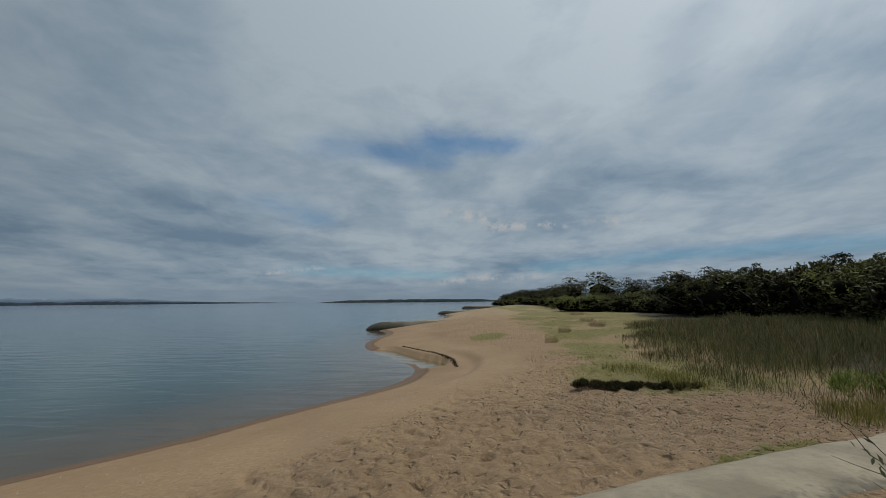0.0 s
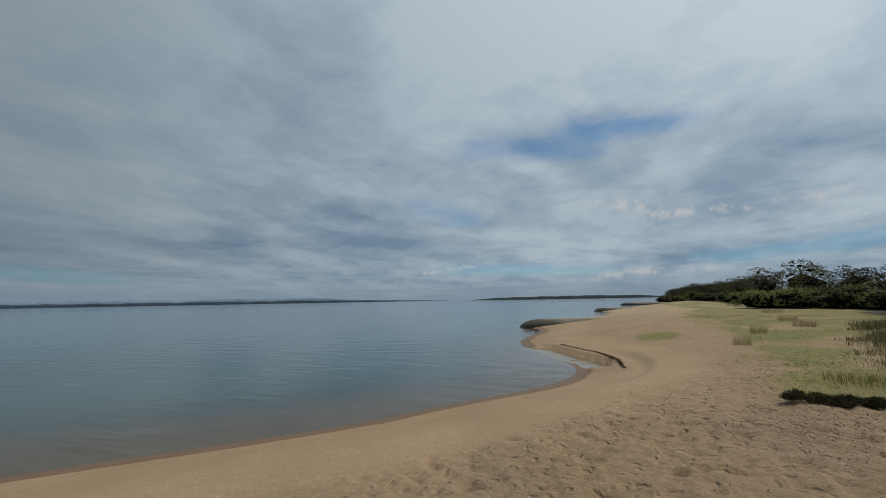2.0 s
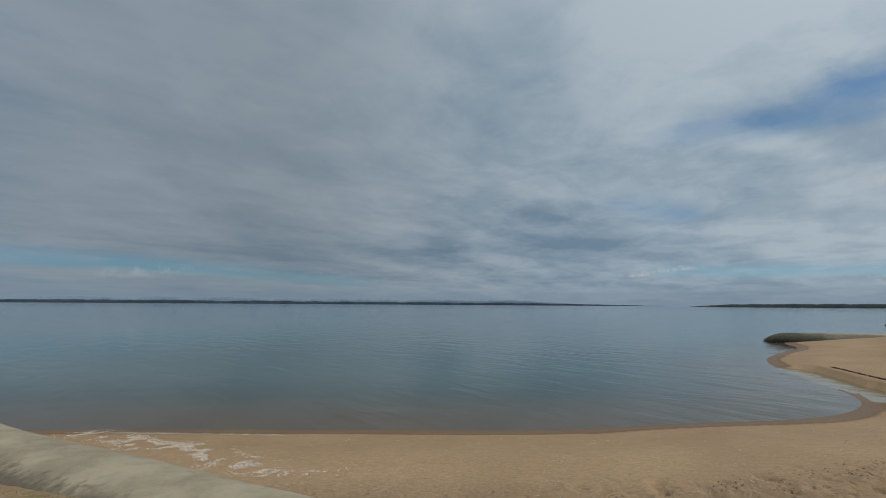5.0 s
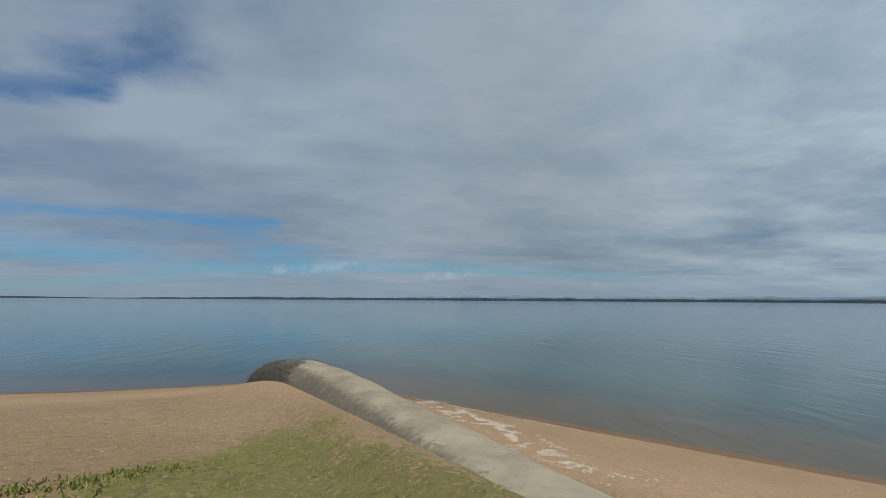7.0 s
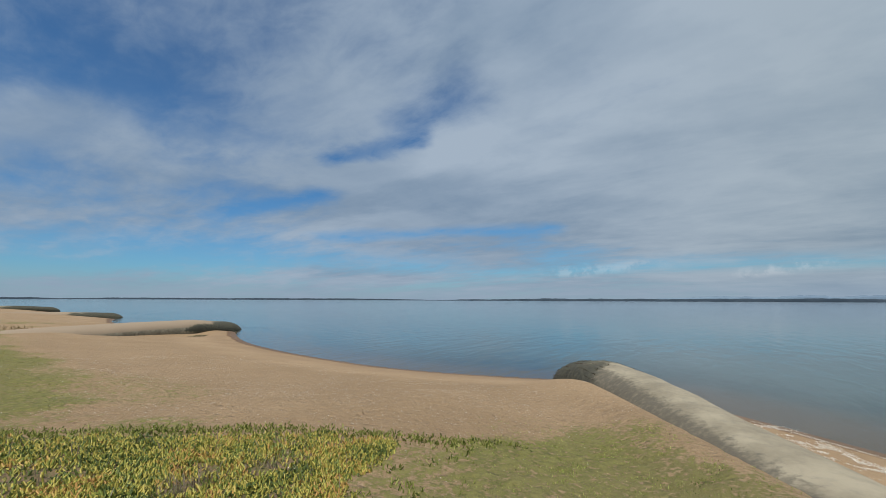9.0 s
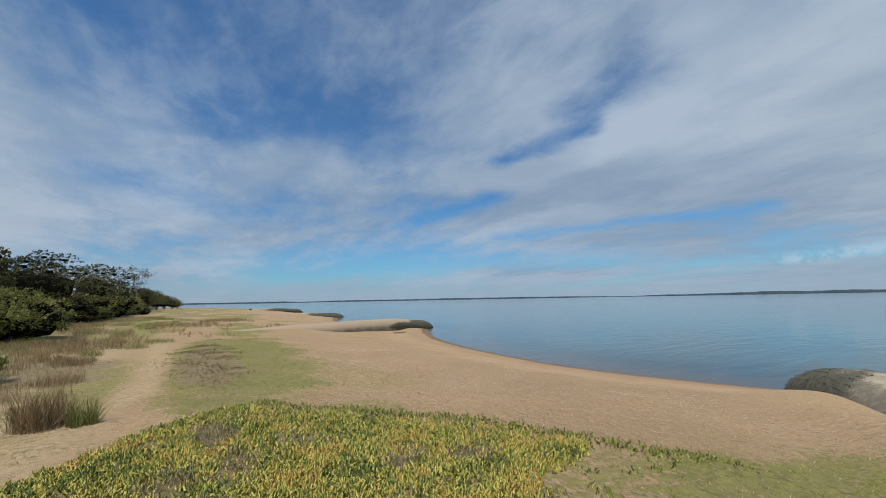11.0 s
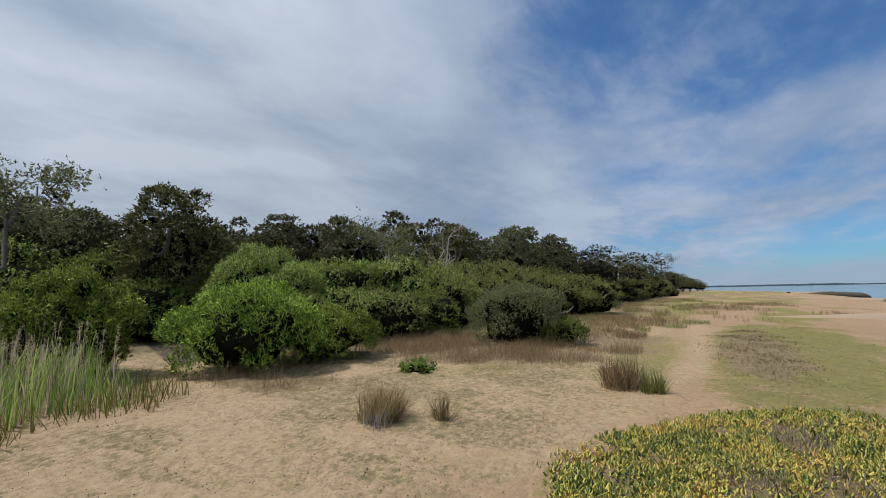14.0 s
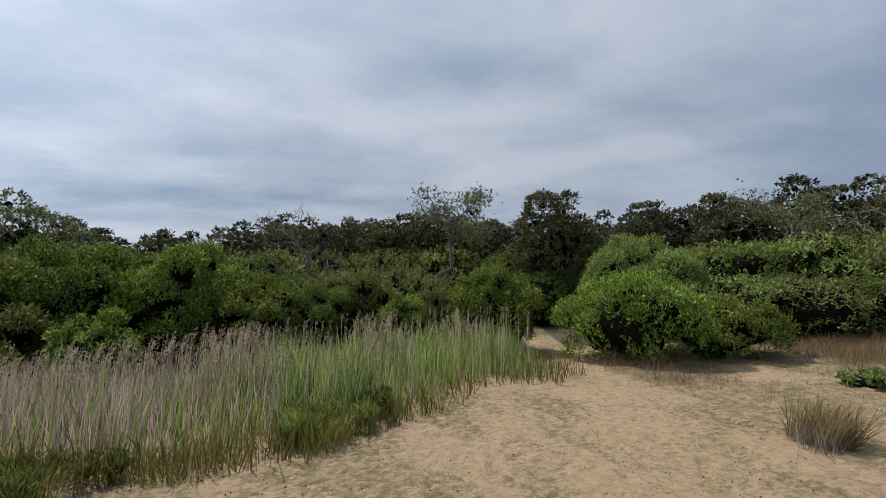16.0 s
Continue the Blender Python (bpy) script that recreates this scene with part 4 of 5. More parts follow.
def bush(name, label, mat, w, d, h, n_shoots, per, leaf, seed, n_lobes=16, upward=0.6, group="shrubs", spread=0.9, puff=(0.6, 0.95), low=-0.45, shell=0.3):
    g = np.random.default_rng(seed)
    top = new(name)
    lobes = heap(w, d, h, n_lobes, g, puff, (0.09, 0.20) if low < -0.2 else (0.11, 0.19))
    p, u = on_lobes(lobes, n_shoots, g, low, shell)
    way = unit(u * 0.7 + np.array([0, 0, upward]) + g.normal(size=u.shape) * 0.25)
    V, F = shoots(p, way, per, leaf[0], leaf[1], g, spread, 0.12, unit(u + np.array([0, 0, 0.25])))
    part("foliage", grid_mesh("foliage", V, F), mat, top)
    # added dark balls that fill the gaps between leaves with painted shade
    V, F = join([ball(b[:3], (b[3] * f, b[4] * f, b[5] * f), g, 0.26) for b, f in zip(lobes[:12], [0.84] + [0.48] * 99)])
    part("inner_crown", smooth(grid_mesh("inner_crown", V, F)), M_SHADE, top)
    for _ in range(3):
        mesh = bent((g.normal() * 0.1 * w, g.normal() * 0.1 * d, -0.1), (g.normal() * 0.22 * w, g.normal() * 0.22 * d, h * 0.6), 0.05, 0.015, g)[1]
        part("stem", smooth(grid_mesh("stem", *mesh)), M_BARK, top)
    tagged(top, label, "shrub", group)
    return top


def tree(name, label, mat, h, w, n_shoots, per, leaf, seed, n_lobes=12, lean=0.2, bare=0.35, group="woodland trees", lobe_r=(0.12, 0.20), flat=0.8, bark=None):
    g = np.random.default_rng(seed)
    top = new(name)
    tip = (g.normal() * lean * h * 0.5, g.normal() * lean * h * 0.5, h * 0.8)
    p, mesh = bent((0, 0, -0.3), tip, 0.028 * h, 0.010 * h, g, 0.16, 8)
    part("trunk", smooth(grid_mesh("trunk", *mesh)), bark or M_BARK, top)
    lobes = []
    for i, (x, y, z, rx, ry, rz) in enumerate(heap(w, w, h * (1 - bare), n_lobes, g, (0.55, 0.8))):
        z += h * bare
        x, y = x + tip[0] * z / h, y + tip[1] * z / h
        k = 1.0 if i else 0.85
        lobes.append((x, y, z, rx * k, ry * k, rz * k))
        if i % 4 == 1:
            mesh = bent(p[int(np.clip(z / h * 4, 1, 6))], (x, y, z), 0.010 * h, 0.003 * h, g, 0.2, 5)[1]
            part("limb", smooth(grid_mesh("limb", *mesh)), bark or M_BARK, top)
    q, u = on_lobes(lobes, int(n_shoots * 1.5), g, -0.6, 0.26)
    up = q[:, 2] > h * 0.28
    q, u = q[up][:n_shoots], u[up][:n_shoots]
    way = unit(u * 0.8 + np.array([0, 0, 0.35]) + g.normal(size=u.shape) * 0.35)
    V, F = shoots(q, way, per, leaf[0], leaf[1], g, 1.1, 0.12, unit(u + np.array([0, 0, 0.35])))
    part("crown", grid_mesh("crown", V, F), mat, top)
    # black balls within the crown, put there as its inner shade
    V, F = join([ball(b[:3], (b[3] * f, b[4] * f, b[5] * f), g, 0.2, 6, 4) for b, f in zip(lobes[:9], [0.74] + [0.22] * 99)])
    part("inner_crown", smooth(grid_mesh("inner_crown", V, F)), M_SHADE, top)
    tagged(top, label, "tree", group)
    return top


def polar(az, dist):
    return -math.sin(radians(az)) * dist, math.cos(radians(az)) * dist


def stand(x, y, turn=0.0, sx=1.0, sy=None, sz=None, sink=0.05):
    return pose(x, y, height(x, y) - sink, 0, 0, turn) @ Matrix.Diagonal((sx, sy or sx, sz or sx, 1))


def put(ob, m):
    ob.matrix_world = m
    return ob


G = np.random.default_rng(77)

# ---------------------------------------------------------------- trees: a few of each kind, then repeats
TREE_H, TREE_W = 6.0, 5.0
near_trees = [tree("coast_tree", lb, mt, TREE_H, wd, 1400, 5, (0.165, 0.088), sd, nl + 20, ln * 0.6, br * 0.45)
              for lb, mt, wd, sd, nl, ln, br in (
                  ("dark green coastal tree with a spreading crown", M_DARK, 5.2, 1, 13, 0.25, 0.30),
                  ("dark coastal banksia with an uneven crown", M_DARK, 4.6, 2, 12, 0.35, 0.35),
                  ("grey-green coastal tea tree leaning over the scrub", M_TREEGREY, 4.8, 3, 12, 0.5, 0.38),
                  ("olive-green coastal tree with open limbs", M_TREEOLIVE, 4.4, 4, 11, 0.3, 0.30))]
far_trees = [tree("distant_tree", "dark distant tree in the coastal wood", mt, TREE_H, 5.6, 620, 4, (0.17, 0.085), sd, 26, 0.15, 0.04)
             for mt, sd in ((M_DARK, 21), (M_DARK, 22), (M_TREEOLIVE, 23))]
used = set()


def plant(protos, x, y, h_top, full, g, widen=1.0):
    """The first use of a kind is the thing itself, later ones are copies."""
    k = int(g.integers(len(protos)))
    z = height(x, y)
    s = max(h_top - z, 0.4) / full
    m = pose(x, y, z - 0.05, 0, 0, g.uniform(0, 360)) @ Matrix.Diagonal((s * widen * g.uniform(0.85, 1.1), s * widen * g.uniform(0.85, 1.1), s, 1))
    ob = protos[k]
    if ob.name not in used:
        used.add(ob.name)
        return put(ob, m)
    return copy_thing(ob, m @ Matrix.Diagonal((1 / ob.scale[0], 1 / ob.scale[1], 1 / ob.scale[2], 1)))


SKY_AZ = [-182, -179, -177, -172, -164, -158, -154, -147, -136, -128, -123, -115, -110, -104, -97, -87, -80, -67, -64, -60, -52, -45, -42, -38, -34, -30.6, -24.7, -18, -14.8]
SKY_EL = [0.8, 2.6, 4.8, 6.6, 7.8, 9.0, 10.4, 10.8, 10.3, 9.8, 10.4, 9.6, 9.6, 10.2, 10.6, 9.6, 8.4, 8.4, 10.4, 9.4, 7.0, 4.2, 4.7, 4.2, 3.6, 4.4, 2.8, 3.6, 2.6]
SKY_D = [120, 95, 62, 44, 36, 31, 28, 25.5, 25, 25, 23, 24, 24, 24, 24, 25, 26, 26, 24, 25, 29, 32, 34, 38, 42, 47, 57, 70, 78]


def skyline(az):
    return np.interp(az, SKY_AZ, SKY_EL), np.interp(az, SKY_AZ, SKY_D)


az = -180.5
while az < -15:
    el, dist = skyline(az)
    for row, (back, drop) in enumerate(((0.0, 0.91), (2.8, 1.0))):
        a = az + G.uniform(-1, 1) * 40 / dist
        r = dist + back * (1 + dist / 60) + G.uniform(-0.8, 0.8)
        e = skyline(a)[0] * (drop + G.uniform(-0.07, 0.05))
        x, y = polar(a, r)
        top = 2.7 + r * math.tan(radians(e))
        plant(near_trees if dist < 40 and not -59 < a < -48 else far_trees, x, y, top, TREE_H, G, 1.08 if dist < 40 else 1.3)
    az += math.degrees(3.1 / dist) * (1.0 if dist < 40 else 1.2)
# a denser stand behind the reeds
for k in range(12):
    a = -83.0 - 2.4 * k + G.uniform(-0.6, 0.6)
    x, y = polar(a, 22.0 + G.uniform(-0.6, 0.8))
    plant(near_trees, x, y, 2.7 + 22.0 * math.tan(radians(skyline(a)[0] * G.uniform(0.9, 1.02))), TREE_H, G, 1.1)
# the wood further north and far down the south beach
for k in range(34):
    a = -14.8 + 8.9 * (k / 34) ** 0.8
    r = 85 + 190 * (k / 34) ** 1.1 + G.uniform(0, 12)
    x, y = polar(a - G.uniform(0, 1.2), r)
    plant(far_trees, x, y, 2.7 + r * math.tan(radians(np.interp(a, [-14.8, -10, -6], [2.2, 1.6, 0.9]))) * G.uniform(0.85, 1.05), TREE_H, G, 1.5)
for k in range(16):
    a = 179.2 - 4.6 * (k / 16)
    r = 100 + 90 * (k / 16) + G.uniform(0, 10)
    x, y = polar(a + G.uniform(0, 1.0), r)
    plant(far_trees, x, y, 2.7 + r * math.tan(radians(np.interp(a, [174.4, 176, 179.2], [0.1, 0.9, 2.2]))), TREE_H, G, 1.6)

# ---------------------------------------------------------------- shrubs in front of the trees
BUSH_H = 2.0
shrubs = [bush("coastal_shrub", lb, mt, 3.4, 3.2, BUSH_H, 1050, 5, (0.088, 0.036), sd, 30, 0.6, low=-0.15)
          for lb, mt, sd in (("olive-green coastal scrub bush below the trees", M_OLIVE, 41), ("light green coastal scrub bush", M_LIGHT, 42), ("mid-green coastal scrub bush", M_GREEN, 43))]
far_shrubs = [bush("distant_shrub", "grey-olive shrub at the edge of the wood", M_TREEOLIVE, 3.4, 3.2, BUSH_H, 470, 4, (0.13, 0.055), 45, 24, 0.5),
              bush("distant_shrub", "olive shrub at the edge of the wood", M_OLIVE, 3.4, 3.2, BUSH_H, 470, 4, (0.13, 0.055), 46, 24, 0.5),
              bush("distant_shrub", "dark green shrub at the edge of the wood", M_DARK, 3.4, 3.2, BUSH_H, 470, 4, (0.13, 0.055), 47, 24, 0.5)]


def scatter_shrubs(protos, az0, az1, d0, d1, el0, el1, n, widen=1.0):
    for k in range(n):
        t = (k + 0.5) / n
        a, r = az0 + (az1 - az0) * t + G.uniform(-0.6, 0.6), d0 + (d1 - d0) * t + G.uniform(-0.6, 0.6)
        e = el0 + (el1 - el0) * t + G.uniform(-0.8, 0.4)
        x, y = polar(a, r)
        plant(protos, x, y, 2.7 + r * math.tan(radians(e)), BUSH_H, G, widen)


scatter_shrubs(shrubs, -137, -154, 17.5, 18.5, 4.4, 4.0, 8)
scatter_shrubs(shrubs, -134, -152, 14.2, 15.5, 1.2, 1.0, 7, 1.2)
scatter_shrubs(shrubs[:1], -152, -173, 19.5, 29, 3.2, 1.6, 9, 1.15)
scatter_shrubs(shrubs[:1], -150, -168, 22, 30, 4.6, 3.4, 7, 1.0)
scatter_shrubs(shrubs, -58, -128, 19.5, 20.5, 6.4, 5.4, 18)
scatter_shrubs(shrubs, -86, -108, 16.0, 16.5, 3.6, 3.0, 6)
scatter_shrubs(shrubs, -118, -127, 17, 18, 3.0, 2.0, 3)
scatter_shrubs(far_shrubs, -50, -15, 26, 62, -0.2, 0.6, 30, 1.6)
scatter_shrubs(far_shrubs, -50, -18, 30, 64, 2.0, 1.2, 22, 1.5)
scatter_shrubs(far_shrubs, -56, -28, 26, 46, 4.6, 2.8, 16, 1.5)
scatter_shrubs(far_shrubs, -15, -6.6, 76, 210, 0.5, 0.15, 16, 2.2)
scatter_shrubs(far_shrubs, -174.5, -181, 48, 92, 1.5, 0.6, 12, 1.6)
scatter_shrubs(far_shrubs, -173, -181, 33, 85, -0.8, -0.2, 8, 1.3)

def bright(az, dist, el, w, seed, mat, label, shoots_n=4600, leaf=(0.088, 0.022), up=1.0, lobes=34, d=None, per=6, low=-0.15):
    x, y = polar(az, dist)
    h = 2.7 + dist * math.tan(radians(el)) - height(x, y)
    ob = bush("wattle_bush", label, mat, w, d or w * 0.9, h, int(shoots_n * w * h / 7), per, leaf, seed, lobes, up, "bright green bushes", 0.75, (0.8, 1.3), low, 0.26)
    return put(ob, stand(x, y, az))


LB = "dense bright green wattle bush with dark hollows"
bright(-130.5, 10.4, 1.3, 3.3, 51, M_BRIGHT, "rounded bright green wattle bush beside the sandy path", low=-0.38)
bright(-139.5, 11.2, -1.8, 2.6, 52, M_BRIGHT, "low bright green wattle bush spreading over brown grass", low=-0.38)
bright(-113.6, 11.0, 2.9, 2.5, 53, M_BRIGHT, "upright bright green wattle bush beside the sandy path", low=-0.38)
bright(-108.5, 11.6, 0.4, 1.9, 54, M_GREEN, "dull green bush behind the reeds")
bright(-131.5, 15.4, 5.4, 4.4, 55, M_LIGHT, "high domed light green wattle bush", 2600, (0.11, 0.03))
for a, r, e, w, sd in ((-60.5, 13.0, 3.8, 3.8, 61), (-67.5, 13.6, 5.6, 4.4, 62), (-76.5, 13.8, 5.7, 4.4, 63), (-83.5, 12.8, 3.4, 3.2, 64), (-90.0, 13.5, 1.6, 2.8, 65), (-97.0, 14.2, 2.9, 2.8, 66), (-102.5, 12.6, -0.2, 1.9, 67), (-69.5, 11.2, -1.2, 1.8, 68), (-61.5, 10.8, -3.6, 1.4, 69)):
    bright(a, r, e, w, sd, M_GREEN if sd == 65 else M_LIGHT if sd in (66, 61) else M_BRIGHT, LB, 2900, (0.10, 0.028), lobes=19, low=-0.1)
bright(-163.0, 13.6, 1.2, 3.3, 56, M_GREYLEAF, "grey-green twiggy coastal bush standing in brown grass", 4200, (0.06, 0.024), 0.6)
bright(-168.5, 13.2, -3.4, 1.4, 57, M_GREEN, "low green bush at the foot of a larger grey bush", 4000)
bright(-150.2, 8.9, -8.2, 0.75, 58, M_GREEN, "small fresh green bush on the sandy flat", 5200, (0.07, 0.03), 0.6, 12)


# ---------------------------------------------------------------- dead and thin trees
def dead_tree(name, label, x, y, h, seed, mat, lean=(0, 0), levels=3, crowned=None, thick=1.0, leaf=0.11):
    g = np.random.default_rng(seed)
    top = new(name)
    p, mesh = bent((0, 0, -0.3), (lean[0], lean[1], h * 0.72), 0.011 * h * thick, 0.005 * h * thick, g, 0.10, 9)
    part("trunk", smooth(grid_mesh("trunk", *mesh)), mat, top)
    bits, ends = [], []

    def branch(a, way, length, r, lev):
        b = np.array(a) + way * length
        q, mm = bent(a, b, r, r * 0.4, g, 0.22, 6)
        bits.append(mm)
        if lev == 0:
            ends.append(q[-1])
            return
        for _ in range(3):
            w = unit((way + g.normal(size=3) * 0.55 + np.array([0, 0, 0.12]))[None])[0]
            branch(q[int(g.integers(3, 6))], w, length * g.uniform(0.5, 0.75), r * 0.5, lev - 1)
    for k in range(5 if crowned else 8):
        w = unit(np.array([[g.normal(), g.normal(), g.uniform(0.4, 1.2)]]))[0]
        bits.clear()
        branch(p[int(g.integers(6 if crowned else 4, 9))], unit((w + np.array([lean[0], lean[1], 0]) * 0.25)[None])[0], h * g.uniform(0.14, 0.26) * (0.7 if crowned else 1.0), 0.004 * h * thick, levels - 1)
        V, F = join(bits)
        part("branch", smooth(grid_mesh("branch", V, F)), mat, top)
    if crowned:
        E = np.array(ends)
        pos = np.repeat(E, 30, 0) + g.normal(size=(len(E) * 30, 3)) * np.array([0.32, 0.32, 0.16]) * leaf / 0.11
        V, F = shoots(pos, unit(g.normal(size=pos.shape) + np.array([0, 0, 0.6])), 4, leaf, leaf * 0.36, g, 1.0, 0.06)
        part("crown", grid_mesh("crown", V, F), crowned, top)
    tagged(top, label, "tree", "woodland trees")
    return put(top, pose(x, y, height(x, y)))


for a, r, h, sd, lab, lean, mt, crown, thk in (
        (-146.5, 21.0, 5.4, 81, "grey tree with a pale bent trunk and thin crown", (0.2, 0.1), M_DEAD, M_GREYLEAF, 1.3),
        (-150.6, 20.5, 5.7, 82, "dead bleached tree leaning over the scrub, fine bare twigs", (-1.0, -0.9), M_DEAD, None, 0.95),
        (-97.0, 15.5, 5.2, 83, "leaning dead tree with long bare arching branches", (0.9, 2.5), M_BARK, None, 1.4),
        (-95.0, 15.0, 3.6, 84, "dead sapling with fine bare twigs", (0.1, 0.8), M_BARK, None, 1.0)):
    x, y = polar(a, r)
    dead_tree("dead_tree" if crown is None else "grey_tree", lab, x, y, h, sd, mt, lean, 3, crown, thk)
x, y = polar(-104.9, 16.2)
dead_tree("thin_tree", "thin leaning dark-trunked tree with a small high crown", x, y, 5.9, 85, M_BARK, (0.35, -1.35), 3, M_GREYLEAF, 1.7)
x, y = polar(-180.5, 80)
dead_tree("tall_thin_tree", "tall thin tree with a sparse flat crown above the wood", x, y, 8.2, 88, M_BARK, (0.6, 0), 2, M_DARK, 2.0, 0.14)

# a broad banksia over the end of the path, and a pale tree by the reeds
x, y = polar(-122.0, 18.6)
put(tree("banksia_tree", "large dark olive banksia at the end of the path", M_TREEOLIVE, 5.7, 4.2, 2300, 6, (0.15, 0.055), 131, 34, 0.1, 0.04), stand(x, y))
x, y = polar(-63.5, 21.0)
put(tree("pale_tree", "grey-green tree standing above the scrub", M_GREYLEAF, 5.6, 4.6, 1500, 5, (0.15, 0.055), 132, 24, 0.2, 0.25), stand(x, y))
# bare twigs of a small shrub leaning over the tube
g = np.random.default_rng(140)
twig = new("twiggy_shrub")
for k in range(7):
    a = np.array((2.95 + 0.05 * k, 2.35 + g.normal() * 0.05, 1.0))
    b = np.array((1.95 + 0.13 * k + g.normal() * 0.04, 2.62 + g.normal() * 0.08, 1.92 - 0.03 * k + g.normal() * 0.05))
    p, mesh = bent(a, b, 0.005, 0.002, g, 0.1, 7)
    bits = [mesh] + [bent(p[j], p[j] + (b - a) * 0.22 + g.normal(size=3) * 0.08, 0.003, 0.001, g, 0.1, 4)[1] for j in (3, 4, 5, 5)]
    part("twig", smooth(grid_mesh("twig", *join(bits))), M_BARK, twig)
    n = 24
    j = g.integers(3, 7, n)
    V, F = leaves(p[j] + g.normal(size=(n, 3)) * 0.025, unit(g.normal(size=(n, 3)) + np.array([-0.6, 0, 0.6])), 0.05, 0.016, g)
    part("leaf_tuft", grid_mesh("leaf_tuft", V, F), M_GREYLEAF, twig)
tagged(twig, "small bare twiggy shrub leaning beside the tube", "shrub")

x, y = polar(-174.9, 58)
put(bush("pale_bush", "pale grey-green bush in front of the dark southern wood", M_GREYLEAF, 2.4, 2.2, 2.8, 500, 5, (0.22, 0.1), 150, 18, 0.6), stand(x, y))


# ---------------------------------------------------------------- reeds, grasses and succulents
def zone_points(n, x0, x1, y0, y1, mask, g):
    """n points in a box where mask(x, y) is high."""
    X, Y = [], []
    have = 0
    while have < n:
        x, y = g.uniform(x0, x1, n * 2), g.uniform(y0, y1, n * 2)
        k = g.random(n * 2) < mask(x, y)
        X.append(x[k])
        Y.append(y[k])
        have += int(k.sum())
    return np.concatenate(X)[:n], np.concatenate(Y)[:n]


def blades(x, y, z, h, w, g, lean=0.3, droop=0.35, wind=(0.0, 0.0)):
    """Two-step blades of grass, from the foot to a drooping tip."""
    n = len(x)
    a = g.uniform(0, 2 * math.pi, n)
    side = np.stack([np.cos(a), np.sin(a), np.zeros(n)], 1)
    b = g.uniform(0, 2 * math.pi, n)
    tilt = np.abs(g.normal(0, lean, n))
    out = np.stack([np.cos(b) * tilt + wind[0], np.sin(b) * tilt + wind[1], np.ones(n)], 1)
    out = unit(out)
    foot = np.stack([x, y, z - 0.02], 1)
    mid = foot + out * (h * 0.55)[:, None]
    o2 = unit(out + np.stack([np.cos(b), np.sin(b), -0.3 * np.ones(n)], 1) * (droop * g.random(n))[:, None])
    tip = mid + o2 * (h * 0.45)[:, None]
    W = w[:, None] * side
    V = np.stack([foot - W * 0.5, foot + W * 0.5, mid + W * 0.45, mid - W * 0.45, tip + W * 0.04, tip - W * 0.04], 1).reshape(-1, 3)
    k = np.arange(n)[:, None] * 6
    F = np.concatenate([k + np.array([[0, 1, 2, 3]]), k + np.array([[3, 2, 4, 5]])], 0)
    return V, F


def stuff(name, label, category, V, F, mat):
    me = grid_mesh(name, V, F)
    me.materials.append(mat)
    return tagged(new(name, me), label, category, kind="stuff")


REED_Y = [-4.6, -4.1, -2.5, -1.4, -0.7, 0.6, 1.8, 4.5, 6.5, 7.6, 8.4, 9.5, 11.5, 14, 17.5, 23.8, 30]
REED_X = [7.4, 7.2, 6.5, 6.0, 5.35, 5.3, 4.9, 5.7, 5.9, 5.6, 5.3, 5.1, 5.2, 5.6, 6.6, 9.2, 12]


def reed_mask(x, y, deep, soft=0.5):
    e = x - np.interp(y, REED_Y, REED_X) + (fbm(x * 1.1, y * 1.1, 61) - 0.5) * 1.3
    return sstep(e, -0.1, soft) * (1 - sstep(e, deep - 1, deep)) * (0.35 + 0.65 * sstep(fbm(x * 0.9, y * 0.9, 67), 0.3, 0.6))


